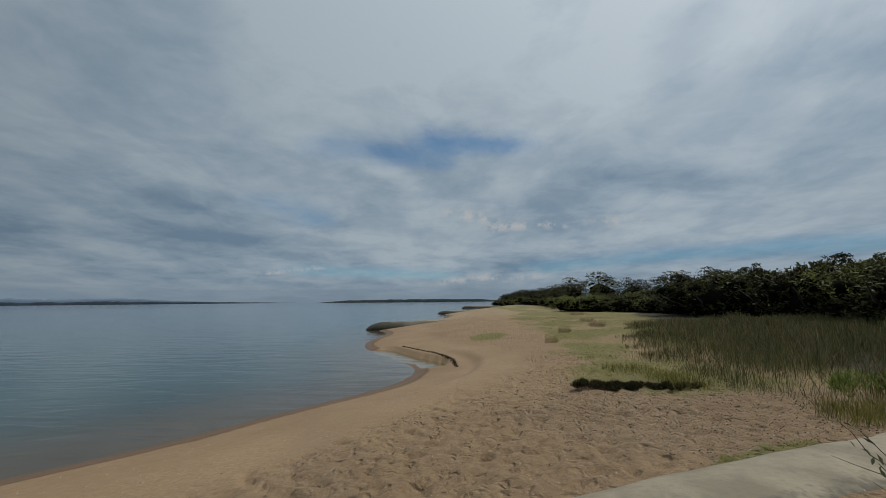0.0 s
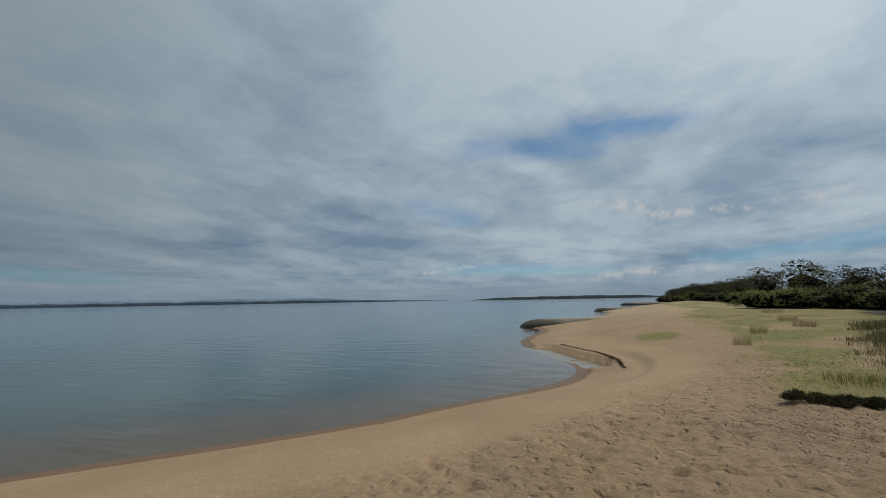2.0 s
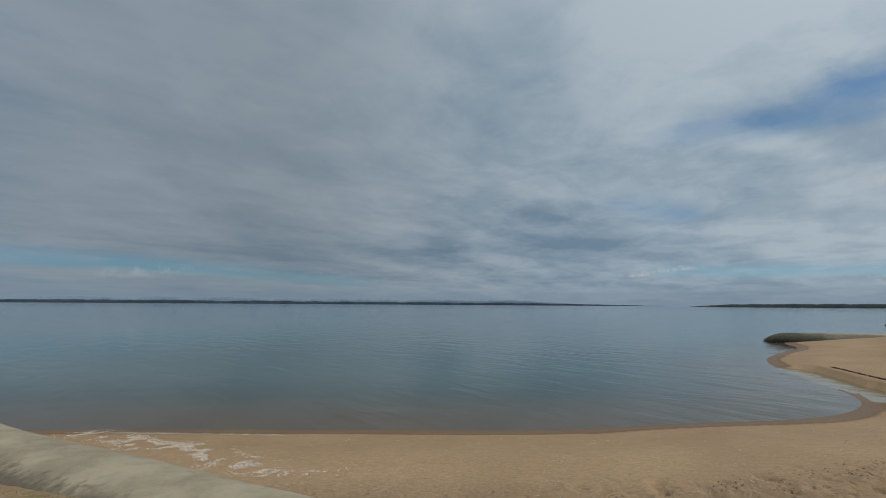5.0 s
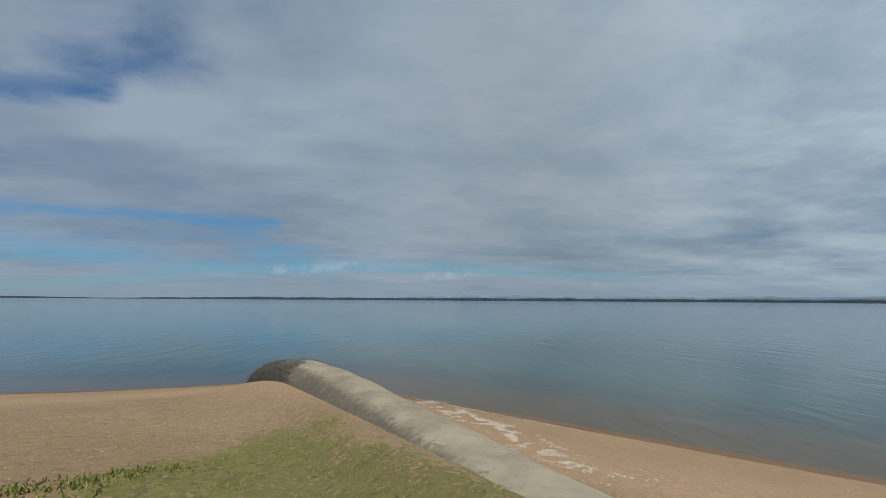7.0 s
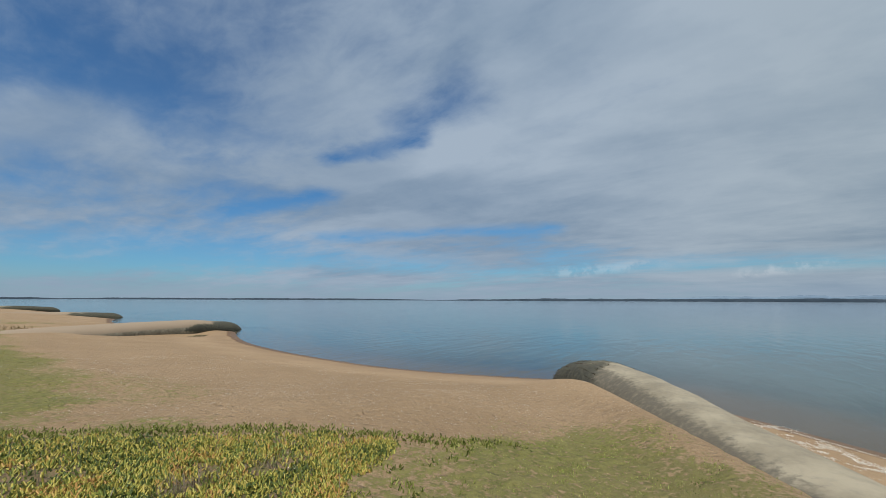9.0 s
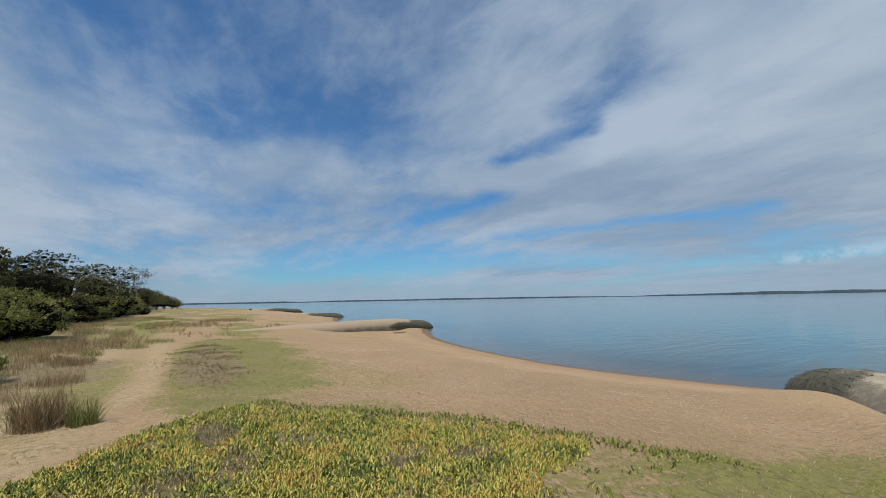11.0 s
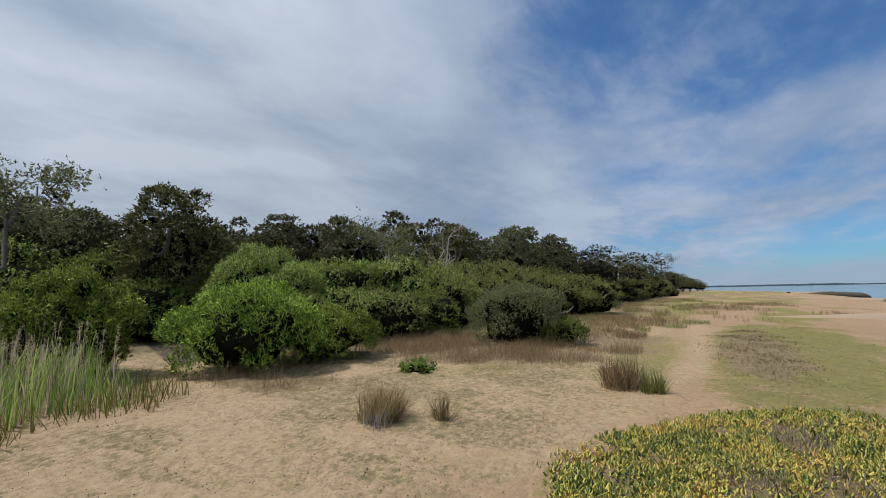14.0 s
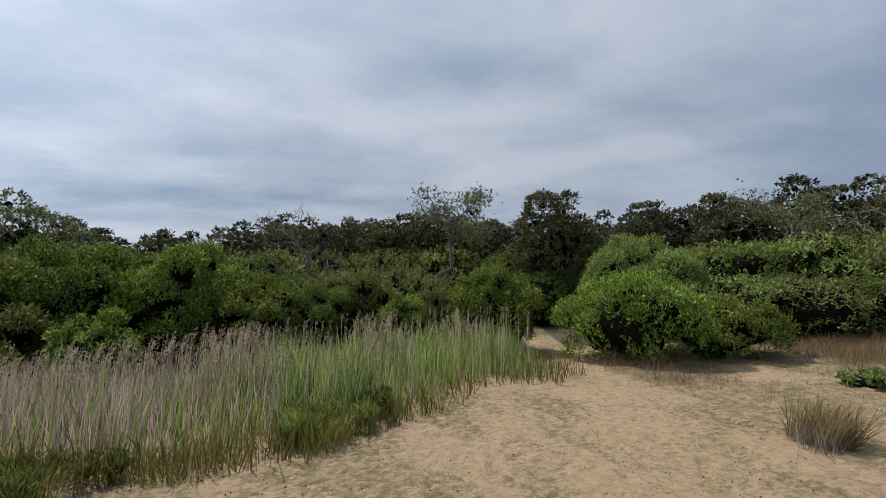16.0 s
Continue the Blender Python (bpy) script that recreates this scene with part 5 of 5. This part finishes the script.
def add_reeds():
    g = np.random.default_rng(91)
    east = lambda x, y: reed_mask(x, y, 4.2)
    x, y = zone_points(12500, 4.5, 12, -4.4, 6.5, east, g)
    z = lay(x, y)
    tall = g.uniform(0.42, 0.98, len(x)) * (0.50 + 0.50 * sstep(x - np.interp(y, REED_Y, REED_X), 0, 1.2)) * (0.55 + 0.9 * fbm(x * 1.4, y * 1.4, 62)) * (1 - 0.16 * sstep(y, 0.5, 3.0))
    green = g.random(len(x)) < 0.10 + 0.62 * (1 - sstep(y + (fbm(x, y, 64) - 0.5) * 2.0, -1.8, 2.6))
    for sel, mat, nm, lb in ((green, M_REED, "green_reeds", "tall green reeds growing along the sand edge"), (~green, M_REEDDRY, "dry_reeds", "tall dry grey-brown reeds standing among the green")):
        n = int(sel.sum())
        V, F = blades(x[sel], y[sel], z[sel], tall[sel], g.uniform(0.010, 0.024, n) if mat == M_REED else g.uniform(0.004, 0.009, n), g, 0.12 if mat == M_REED else 0.09, 0.5 if mat == M_REED else 0.3, (0.03, -0.05))
        stuff(nm, lb, "reeds", V, F, mat)
    x, y = zone_points(1500, 4.2, 8, -4.8, 5, lambda x, y: reed_mask(x + 0.35, y, 1.1, 0.2), g)
    V, F = blades(x, y, lay(x, y), g.uniform(0.12, 0.55, len(x)), g.uniform(0.008, 0.018, len(x)), g, 0.4, 0.5)
    stuff("reed_shoots", "short green reed shoots at the edge of the sand", "reeds", V, F, M_GRASS)
    north = lambda x, y: reed_mask(x, y, 13.0, 0.8) * (0.10 + sstep(fbm(x * 0.9, y * 0.9, 66), 0.36, 0.56))
    x, y = zone_points(42000, 5.0, 24, 6.5, 28, north, g)
    far = np.hypot(x, y)
    tall = 0.85 * g.uniform(0.4, 1.05, len(x)) * (0.18 + 0.55 * sstep(x - np.interp(y, REED_Y, REED_X), 0, 2.2) + 0.8 * (fbm(x * 0.8, y * 0.8, 69) - 0.4))
    green = g.random(len(x)) < 0.78
    for sel, mat, nm, lb in ((green, M_REEDDULL, "green_reeds", "dull green reed bed behind the north beach"), (~green, M_DRYGRASS, "dry_reeds", "grey-brown reed bed behind the north beach")):
        V, F = blades(x[sel], y[sel], lay(x[sel], y[sel]), tall[sel], 0.00075 * far[sel] * g.uniform(0.5, 1.4, int(sel.sum())), g, 0.42, 0.7)
        stuff(nm, lb, "reeds", V, F, mat)
    # flowering stems
    x, y = zone_points(620, 5.2, 11, -4.0, 5.5, lambda x, y: reed_mask(x, y, 3.6, 0.7) * (0.1 + sstep(fbm(x * 0.9, y * 0.9, 65), 0.4, 0.6)), g)
    zz = lay(x, y)
    bits, plume = [], []
    for k in range(len(x)):
        h = g.uniform(0.72, 1.2) * (1 - 0.14 * sstep(y[k], 0.5, 3.0))
        t = (x[k] + g.normal(0.05, 0.06), y[k] + g.normal(-0.05, 0.06), zz[k] + h)
        bits.append(limb([(x[k], y[k], zz[k]), ((x[k] + t[0]) / 2, (y[k] + t[1]) / 2, zz[k] + h * 0.55), t], [0.004, 0.0035, 0.002], 3))
        m = 20
        u = g.random(m)
        p = np.array(t) + np.stack([g.normal(0, 0.006, m) + 0.04 * u * u, g.normal(0, 0.006, m) - 0.03 * u * u, -0.20 * (1 - u) + 0.02], 1)
        plume.append(leaves(p, unit(g.normal(size=(m, 3)) * 0.5 + np.array([0.35, -0.3, 0.5])), 0.038, 0.008, g))
    V, F = join(bits)
    stuff("reed_stems", "thin pale flowering reed stems", "reeds", V, F, M_REEDDRY)
    V, F = join(plume)
    stuff("reed_plumes", "feathery pinkish-brown reed flower heads", "reeds", V, F, M_PLUME)


def tussock(name, label, x, y, h, w, n, seed, mat, wind=(0.25, 0.1)):
    g = np.random.default_rng(seed)
    r = np.sqrt(g.random(n)) * w * 0.3
    a = g.uniform(0, 2 * math.pi, n)
    px_, py_ = np.cos(a) * r, np.sin(a) * r
    V, F = blades(px_, py_, np.zeros(n), h * g.uniform(0.55, 1.1, n), g.uniform(0.005, 0.010, n), g, 0.6, 0.3, wind)
    me = grid_mesh(name, V, F)
    me.materials.append(mat)
    ob = tagged(new(name, me), label, "grass tussock", "tussocks on the flat")
    return put(ob, pose(x, y, height(x, y)))


def spikes(x, y, z, h, r, g, lean=0.5):
    """Fat three-sided upright leaves."""
    n = len(x)
    way = unit(np.stack([g.normal(0, lean, n), g.normal(0, lean, n), np.ones(n)], 1))
    a = unit(np.cross(way, g.normal(size=(n, 3))))
    b = np.cross(way, a)
    foot = np.stack([x, y, z - 0.01], 1)
    V = []
    for f, s in ((0.0, 0.75), (1.0, 0.5)):
        for k in range(3):
            w = 2 * math.pi * k / 3
            V.append(foot + way * (h * f)[:, None] + (a * math.cos(w) + b * math.sin(w)) * (r * s)[:, None])
    V = np.stack(V, 1).reshape(-1, 3)
    k = np.arange(n)[:, None] * 6
    F = np.concatenate([k + np.array([[i, (i + 1) % 3, 3 + (i + 1) % 3, 3 + i]]) for i in range(3)], 0)
    return V, F


def dead_area(x, y):
    """Patches of the mat that have died back to grey twigs."""
    m = np.zeros(np.shape(x))
    for cx, cy, rx, ry in ((-1.0, -5.75, 0.24, 0.4), (-1.05, -4.8, 0.16, 0.3), (-0.5, -4.6, 0.2, 0.2), (-2.4, -3.9, 0.22, 0.16), (-3.0, -3.7, 0.16, 0.14)):
        m = np.maximum(m, patch(x, y, cx, cy, rx, ry, 0, 0.5, 0.7, 75))
    return m


def add_low_plants():
    g = np.random.default_rng(95)
    x, y = zone_points(36000, -5.2, 2.0, -7.8, -1.2, lambda x, y: pig_mask(x, y) * (1 - 0.9 * dead_area(x, y)), g)
    V, F = spikes(x, y, lay(x, y) + 0.03 * g.random(len(x)), g.uniform(0.022, 0.052, len(x)), g.uniform(0.010, 0.018, len(x)), g, 0.6)
    stuff("succulent_mat", "yellow-green fleshy succulent mat with orange-tinged leaves", "succulent", V, F, M_PIG)
    x, y = zone_points(1000, -5.0, 1.6, -7.6, -1.4, lambda x, y: pig_area(x, y) * (0.03 + dead_area(x, y)), g)
    V, F = blades(x, y, lay(x, y) + 0.05, g.uniform(0.06, 0.14, len(x)), g.uniform(0.004, 0.008, len(x)), g, 0.8, 0.5)
    stuff("dead_twigs", "grey dead twigs among the succulents", "twigs", V, F, M_TWIG)
    x, y = zone_points(2600, -5.6, 1.6, -7.6, -1.0, lambda x, y: np.exp(-(away(x, y, [(-1.9, -7.1), (-2.9, -5.9), (-3.8, -4.9), (-4.3, -3.9), (-4.9, -2.9), (-5.6, -2.2)]) / 0.16) ** 2) + 0.5 * patch(x, y, -2.2, -2.1, 2.2, 0.6, 12, 0.4) * sstep(fbm(x * 4, y * 4, 79), 0.5, 0.62), g)
    V, F = spikes(x, y, lay(x, y), g.uniform(0.03, 0.07, len(x)), g.uniform(0.008, 0.014, len(x)), g, 0.7)
    stuff("succulent_fringe", "green creeping succulent runners at the edge of the mat", "succulent", V, F, M_TURF)
    # short turf
    zones = lambda x, y: in_zone_masks(x, y, inland(x, y))["grass"] ** 1.5 * sstep(fbm(x * 3, y * 3, 81), 0.3, 0.6) * (1 - 0.92 * sstep(pig_mask(x, y), 0.1, 0.4))
    x, y = zone_points(24000, -8, 6, -23, 7, zones, g)
    V, F = blades(x, y, lay(x, y), g.uniform(0.015, 0.045, len(x)), 0.0011 * np.maximum(np.hypot(x, y), 3.5), g, 0.9, 0.6)
    stuff("short_turf", "thin short green turf on the sand", "grass", V, F, M_GRASS)
    x, y = zone_points(36000, -7.5, -0.5, -3.2, 2.5, lambda x, y: 0.95 * patch(x, y, -4.0, -0.7, 3.1, 1.8, 20) * (0.2 + sstep(fbm(x * 2.8, y * 2.8, 84), 0.40, 0.62)), g)
    V, F = blades(x, y, lay(x, y), g.uniform(0.018, 0.045, len(x)), g.uniform(0.005, 0.009, len(x)), g, 1.2, 0.7)
    stuff("green_turf", "short green turf on the bank beside the tube", "grass", V, F, M_TURF)
    x, y = zone_points(9000, -2, 14, 10, 40, lambda x, y: in_zone_masks(x, y, inland(x, y))["grass"] * sstep(fbm(x * 1.2, y * 1.2, 83), 0.35, 0.6), g)
    V, F = blades(x, y, lay(x, y), g.uniform(0.02, 0.06, len(x)), 0.0011 * np.hypot(x, y), g, 0.9, 0.5)
    stuff("short_turf", "green turf on the flat behind the beach", "grass", V, F, M_GRASS)
    # brown grass round the shrubs
    x, y = zone_points(32000, 0, 10, -24, -4, lambda x, y: in_zone_masks(x, y, inland(x, y))["dry"] * (0.06 + sstep(fbm(x * 0.9, y * 0.9, 87), 0.38, 0.62)) * ((x > 0.6) | (y < -20)), g)
    V, F = blades(x, y, lay(x, y), g.uniform(0.06, 0.30, len(x)) * (0.3 + 1.2 * sstep(fbm(x * 1.2, y * 1.2, 88), 0.3, 0.7)), 0.00055 * np.maximum(np.hypot(x, y), 6), g, 0.55, 0.7)
    stuff("brown_grass", "dry reddish-brown knee-high grass", "grass", V, F, M_DRYGRASS)
    x, y = zone_points(9000, -9, 10, -58, -18, lambda x, y: in_zone_masks(x, y, inland(x, y))["dry"], g)
    V, F = blades(x, y, lay(x, y), g.uniform(0.12, 0.35, len(x)), 0.0007 * np.hypot(x, y), g, 0.6, 0.7)
    stuff("brown_grass", "brown dune grass over the pale southern sand", "grass", V, F, M_DRYGRASS)
    x, y = zone_points(7000, -5, 0, -20, -8, lambda x, y: patch(x, y, -1.85, -13.2, 0.9, 4.3, -6, 0.4, 0.5) * sstep(fbm(x * 2, y * 2, 90), 0.3, 0.6), g)
    V, F = blades(x, y, lay(x, y), g.uniform(0.03, 0.08, len(x)), 0.0010 * np.hypot(x, y), g, 1.3, 0.7)
    stuff("brown_grass", "flattened dark brown grass on the green strip", "grass", V, F, M_MAT)
    # weed heaps on the north beach
    for cx, cy, w, h, sd in ((3.25, 10.0, 1.0, 0.085, 3), (4.0, 9.8, 1.0, 0.06, 4), (4.7, 9.4, 0.9, 0.035, 5)):
        g2 = np.random.default_rng(sd)
        lobes = [(0, 0, 0, w * 0.5, w * 0.25, h * 0.5)] + [(g2.normal() * w * 0.28, g2.normal() * w * 0.12, h * 0.1, w * g2.uniform(0.08, 0.2), w * 0.14, h * g2.uniform(0.3, 1.0)) for _ in range(16)]
        p, u = on_lobes(lobes, 900, g2, 0.0, 0.7)
        V, F = shoots(p, unit(u + np.array([0, 0, 0.1])), 6, 0.055, 0.014, g2, 1.4, 0.06)
        me = grid_mesh("weed_mound", V, F)
        me.materials.append(M_WEED)
        put(tagged(new("weed_mound", me), "dark brown-green tangled mound of low weeds on the sand", "weeds", "weed mounds"), pose(cx, cy, height(cx, cy)))


def flakes(x, y, size, g, lift=0.004):
    """Thin tilted chips lying on the sand."""
    n = len(x)
    way = unit(np.stack([g.normal(size=n), g.normal(size=n), g.normal(0, 0.25, n)], 1))
    return leaves(np.stack([x, y, lay(x, y) + lift], 1), way, size, size * 0.75, g, 0.3)


def add_litter():
    g = np.random.default_rng(120)
    # shells: bands beside the tube, and a wide scatter over the south beach
    line = [(-11.9, 1.15), (-10.6, 1.6), (-9.6, 1.75), (-8.9, 2.3), (-8.2, 2.35), (-7.0, 2.55), (-5.9, 2.95)]
    x, y = zone_points(4600, -12.5, -5.5, 0.5, 4, lambda x, y: np.exp(-(away(x, y, line) / 0.28) ** 2) * sstep(fbm(x * 4.5, y * 4.5, 5), 0.46, 0.60) + np.exp(-(away(x, y, [(-11.6, 1.5), (-8.6, 4.4)]) / 0.05) ** 2) * 0.5, g)
    V, F = flakes(x, y, 0.022, g)
    stuff("shell_band", "drift of white broken shells beside the tube", "shells", V, F, M_SHELL)
    x, y = zone_points(7000, -13, -2, -16, -1, lambda x, y: sstep(inland(x, y), 2.5, 6) * (1 - in_zone_masks(x, y, inland(x, y))["grass"]) * (0.15 + sstep(fbm(x * 1.1, y * 1.1, 15), 0.4, 0.7)), g)
    V, F = flakes(x, y, 0.013, g)
    stuff("shell_scatter", "white shell chips scattered over the sand", "shells", V, F, M_SHELL)
    x, y = zone_points(2000, -9, 6, 3.5, 16, lambda x, y: sstep(inland(x, y), 0.6, 1.2) * (0.1 + patch(x, y, 2.9, 7.0, 1.3, 1.6) + np.exp(-(away(x, y, [(-2.2, 5.8), (-1.6, 7.4), (-0.5, 9.2)]) / 0.12) ** 2)), g)
    V, F = flakes(x, y, 0.016, g)
    stuff("shell_scatter", "pale shell chips and grit on the north beach", "shells", V, F, M_SHELL)
    # dark bits of bark and weed
    x, y = zone_points(3800, -12, 7, -14, 16, lambda x, y: sstep(inland(x, y), 1.0, 3.0) * (0.006 + 0.9 * patch(x, y, 4.3, 7.8, 2.4, 2.6) + 0.5 * np.exp(-(away(x, y, [(-2.0, 6.4), (-0.9, 8.6), (0.4, 12)]) / 0.25) ** 2)), g)
    V, F = flakes(x, y, 0.021, g)
    x2, y2 = zone_points(3800, 1, 8.5, -9, 4, lambda x, y: (x > 1.2) * (0.25 + sstep(fbm(x * 1.4, y * 1.4, 29), 0.4, 0.65)), g)
    V2, F2 = flakes(x2, y2, 0.020, g)
    stuff("dark_litter", "small dark twigs and leaf bits on the dry sand flat", "litter", V2, F2, M_BARKBIT)
    stuff("dark_litter", "dark bits of bark and dried weed on the sand", "litter", V, F, M_BARKBIT)
    # wrack along the small sand step
    x, y = zone_points(1500, -4, 1.5, 16, 25.5, lambda x, y: np.exp(-(away(x, y, WRACK) / 0.06) ** 2), g)
    V, F = blades(x, y, lay(x, y), g.uniform(0.03, 0.09, len(x)), np.full(len(x), 0.03), g, 0.8, 0.8)
    stuff("weed_wrack", "dark line of stranded weed along a low sand step", "seaweed", V, F, M_BARKBIT)
    # sparse dry thatch on the flat
    x, y = zone_points(14000, 0, 9, -12, 5, lambda x, y: in_zone_masks(x, y, inland(x, y))["thatch"], g)
    V, F = blades(x, y, lay(x, y), g.uniform(0.015, 0.05, len(x)), 0.0010 * np.maximum(np.hypot(x, y), 3.5), g, 1.2, 0.8)
    x2, y2 = zone_points(9000, 0.5, 8, -9, 4, lambda x, y: in_zone_masks(x, y, inland(x, y))["thatch"] * sstep(fbm(x * 1.7, y * 1.7, 28, 3), 0.46, 0.62), g)
    V2, F2 = blades(x2, y2, lay(x2, y2), g.uniform(0.012, 0.04, len(x2)), 0.0013 * np.maximum(np.hypot(x2, y2), 3.5), g, 1.3, 0.8)
    stuff("dead_thatch", "flat olive-brown dead grass patches on the sand", "grass", V2, F2, M_MAT)
    stuff("dry_thatch", "sparse dry stubble and runners over the sand", "grass", V, F, M_DRYGRASS)


M_WEED = leaf_material("dark_tangled_weed", (0.018, 0.015, 0.008), (0.05, 0.043, 0.02), (0.11, 0.10, 0.04), 0.1, 0.8)
M_TWIG = leaf_material("grey_dead_twig", (0.0546, 0.039, 0.0273), (0.1248, 0.0936, 0.0702), (0.2184, 0.1794, 0.1404), 0.1, 0.8)
M_TURF = leaf_material("green_turf_blade", (0.039, 0.0585, 0.0117), (0.1638, 0.1911, 0.039), (0.39, 0.3666, 0.1326), 0.25)
M_SHELL = rough_material("bleached_shell", (0.60, 0.56, 0.48), (0.80, 0.76, 0.69), 20.0, 0.6, 0.0)
M_BARKBIT = rough_material("dark_bark_bits", (0.04, 0.029, 0.019), (0.085, 0.062, 0.04), 20.0, 0.9, 0.0)
add_litter()
add_reeds()
add_low_plants()
tussock("rush_tussock", "brown spiky rush tussock on the sandy flat", 3.35, -4.95, 0.50, 0.9, 620, 101, M_RUSH, (-0.35, -0.2))
tussock("rush_tussock", "small brown spiky rush tuft", 2.62, -5.25, 0.36, 0.35, 120, 102, M_RUSH, (0, 0))
tussock("rush_tussock", "green-brown rush tussock beside the wheel track", 0.75, -7.95, 0.55, 1.1, 560, 103, M_RUSH, (0.0, 0.0))
tussock("rush_tussock", "dark green-brown rush tussock beside the wheel track", 0.3, -7.7, 0.40, 0.6, 300, 104, M_OLIVE, (0.0, 0.0))
for cx, cy, w, h, n, sd in ((5.25, -0.25, 0.8, 0.42, 420, 111), (5.05, 1.0, 0.9, 0.30, 380, 112), (4.75, 2.3, 1.0, 0.28, 380, 113), (5.8, 6.6, 1.2, 0.4, 420, 114), (4.9, 9.6, 1.0, 0.22, 420, 115), (5.0, 10.6, 1.2, 0.26, 420, 116), (4.6, 11.8, 1.4, 0.2, 420, 117)):
    tussock("grass_clump", "low fresh green grass clump at the foot of the reeds", cx, cy, h, w * 1.6, n, sd, M_GRASS, (0.0, 0.0))
for x, y, sd in ((3.2, -4.72, 121), (0.62, -8.0, 122)):
    tussock("dead_grass_clump", "bleached dead grass stalks collapsed beside a tussock", x, y, 0.26, 0.6, 90, sd, M_DEAD, (0.0, 0.0))

# tussocks over the southern dune and the north flat
g = np.random.default_rng(160)
dune = [tussock("dune_tussock", lb, 2.2 + k, -20.0 - 2 * k, 0.34, 1.5, 260, 161 + k, mt, (0, 0)) for k, (lb, mt) in enumerate((("low brown dune grass tussock on pale sand", M_DRYGRASS), ("low olive dune grass tussock on pale sand", M_OLIVE)))]
for k in range(30):
    y = -17.0 - 45.0 * (k / 30) ** 1.2
    x = g.uniform(-1.5, 5.0) + np.interp(-y, [17, 60], [0, -1.0]) - g.random() * (-y - 17) * 0.12
    w = g.uniform(0.7, 1.6) * (1 + (-y - 17) / 60)
    copy_thing(dune[k % 2], pose(x, y, height(x, y), 0, 0, g.uniform(0, 360)) @ Matrix.Diagonal((w, w, g.uniform(0.6, 1.2), 1)))
for x, y, w in ((17.0, 62.0, 2.4), (20.5, 64.0, 2.6), (9.8, 32.0, 1.2), (12.6, 44.0, 1.8), (8.9, 27.0, 1.1), (4.5, 20.0, 0.7), (6.0, 23.5, 0.8)):
    copy_thing(dune[0], pose(x, y, height(x, y), 0, 0, 40) @ Matrix.Diagonal((w, w, 1.3, 1)))

# leafy weeds at the foot of the reeds
for k, (x, y, w, h) in enumerate(((5.35, -0.45, 0.7, 0.30), (5.6, 0.0, 0.6, 0.26), (5.75, -0.9, 0.6, 0.30), (4.95, 2.1, 0.9, 0.22), (5.0, 2.7, 0.8, 0.2), (6.7, 7.2, 1.4, 0.5), (6.9, 6.4, 1.4, 0.6))):
    g = np.random.default_rng(170 + k)
    n = 420
    lobes = [(0, 0, h * 0.3, w * 0.5, w * 0.42, h * 0.7)] + [(g.normal() * w * 0.25, g.normal() * w * 0.25, h * 0.4, w * 0.2, w * 0.2, h * 0.5) for _ in range(6)]
    p, u = on_lobes(lobes, n, g, 0.0, 0.6)
    V, F = shoots(p, unit(u * 0.4 + np.array([0, 0, 1.0])), 6, 0.09, 0.014, g, 0.7, 0.1)
    me = grid_mesh("weed_clump", V, F)
    me.materials.append(M_LIGHT)
    put(tagged(new("weed_clump", me), "low leafy green weeds at the foot of the reeds", "weeds", "weeds along the reeds"), pose(x, y, height(x, y)))
# weed and small growth on the tubes' sea ends
g = np.random.default_rng(190)
for ob, V, w in TUBES[:1]:
    pool = np.nonzero((w > 0.45) & (V[:, 2] > 0.05))[0]
    k = g.choice(pool, 1500)
    pos = V[k] + g.normal(size=(1500, 3)) * 0.015 * np.array([1, 1, 0.2])
    V2, F2 = leaves(pos, unit(g.normal(size=(1500, 3)) * np.array([1, 1, 0.15])), 0.05, 0.03, g, 0.1, np.tile((0.0, 0.0, 1.0), (1500, 1)))
    part("weed_growth", grid_mesh("weed_growth", V2, F2), M_BARKBIT, ob, "dark stranded weed growth")
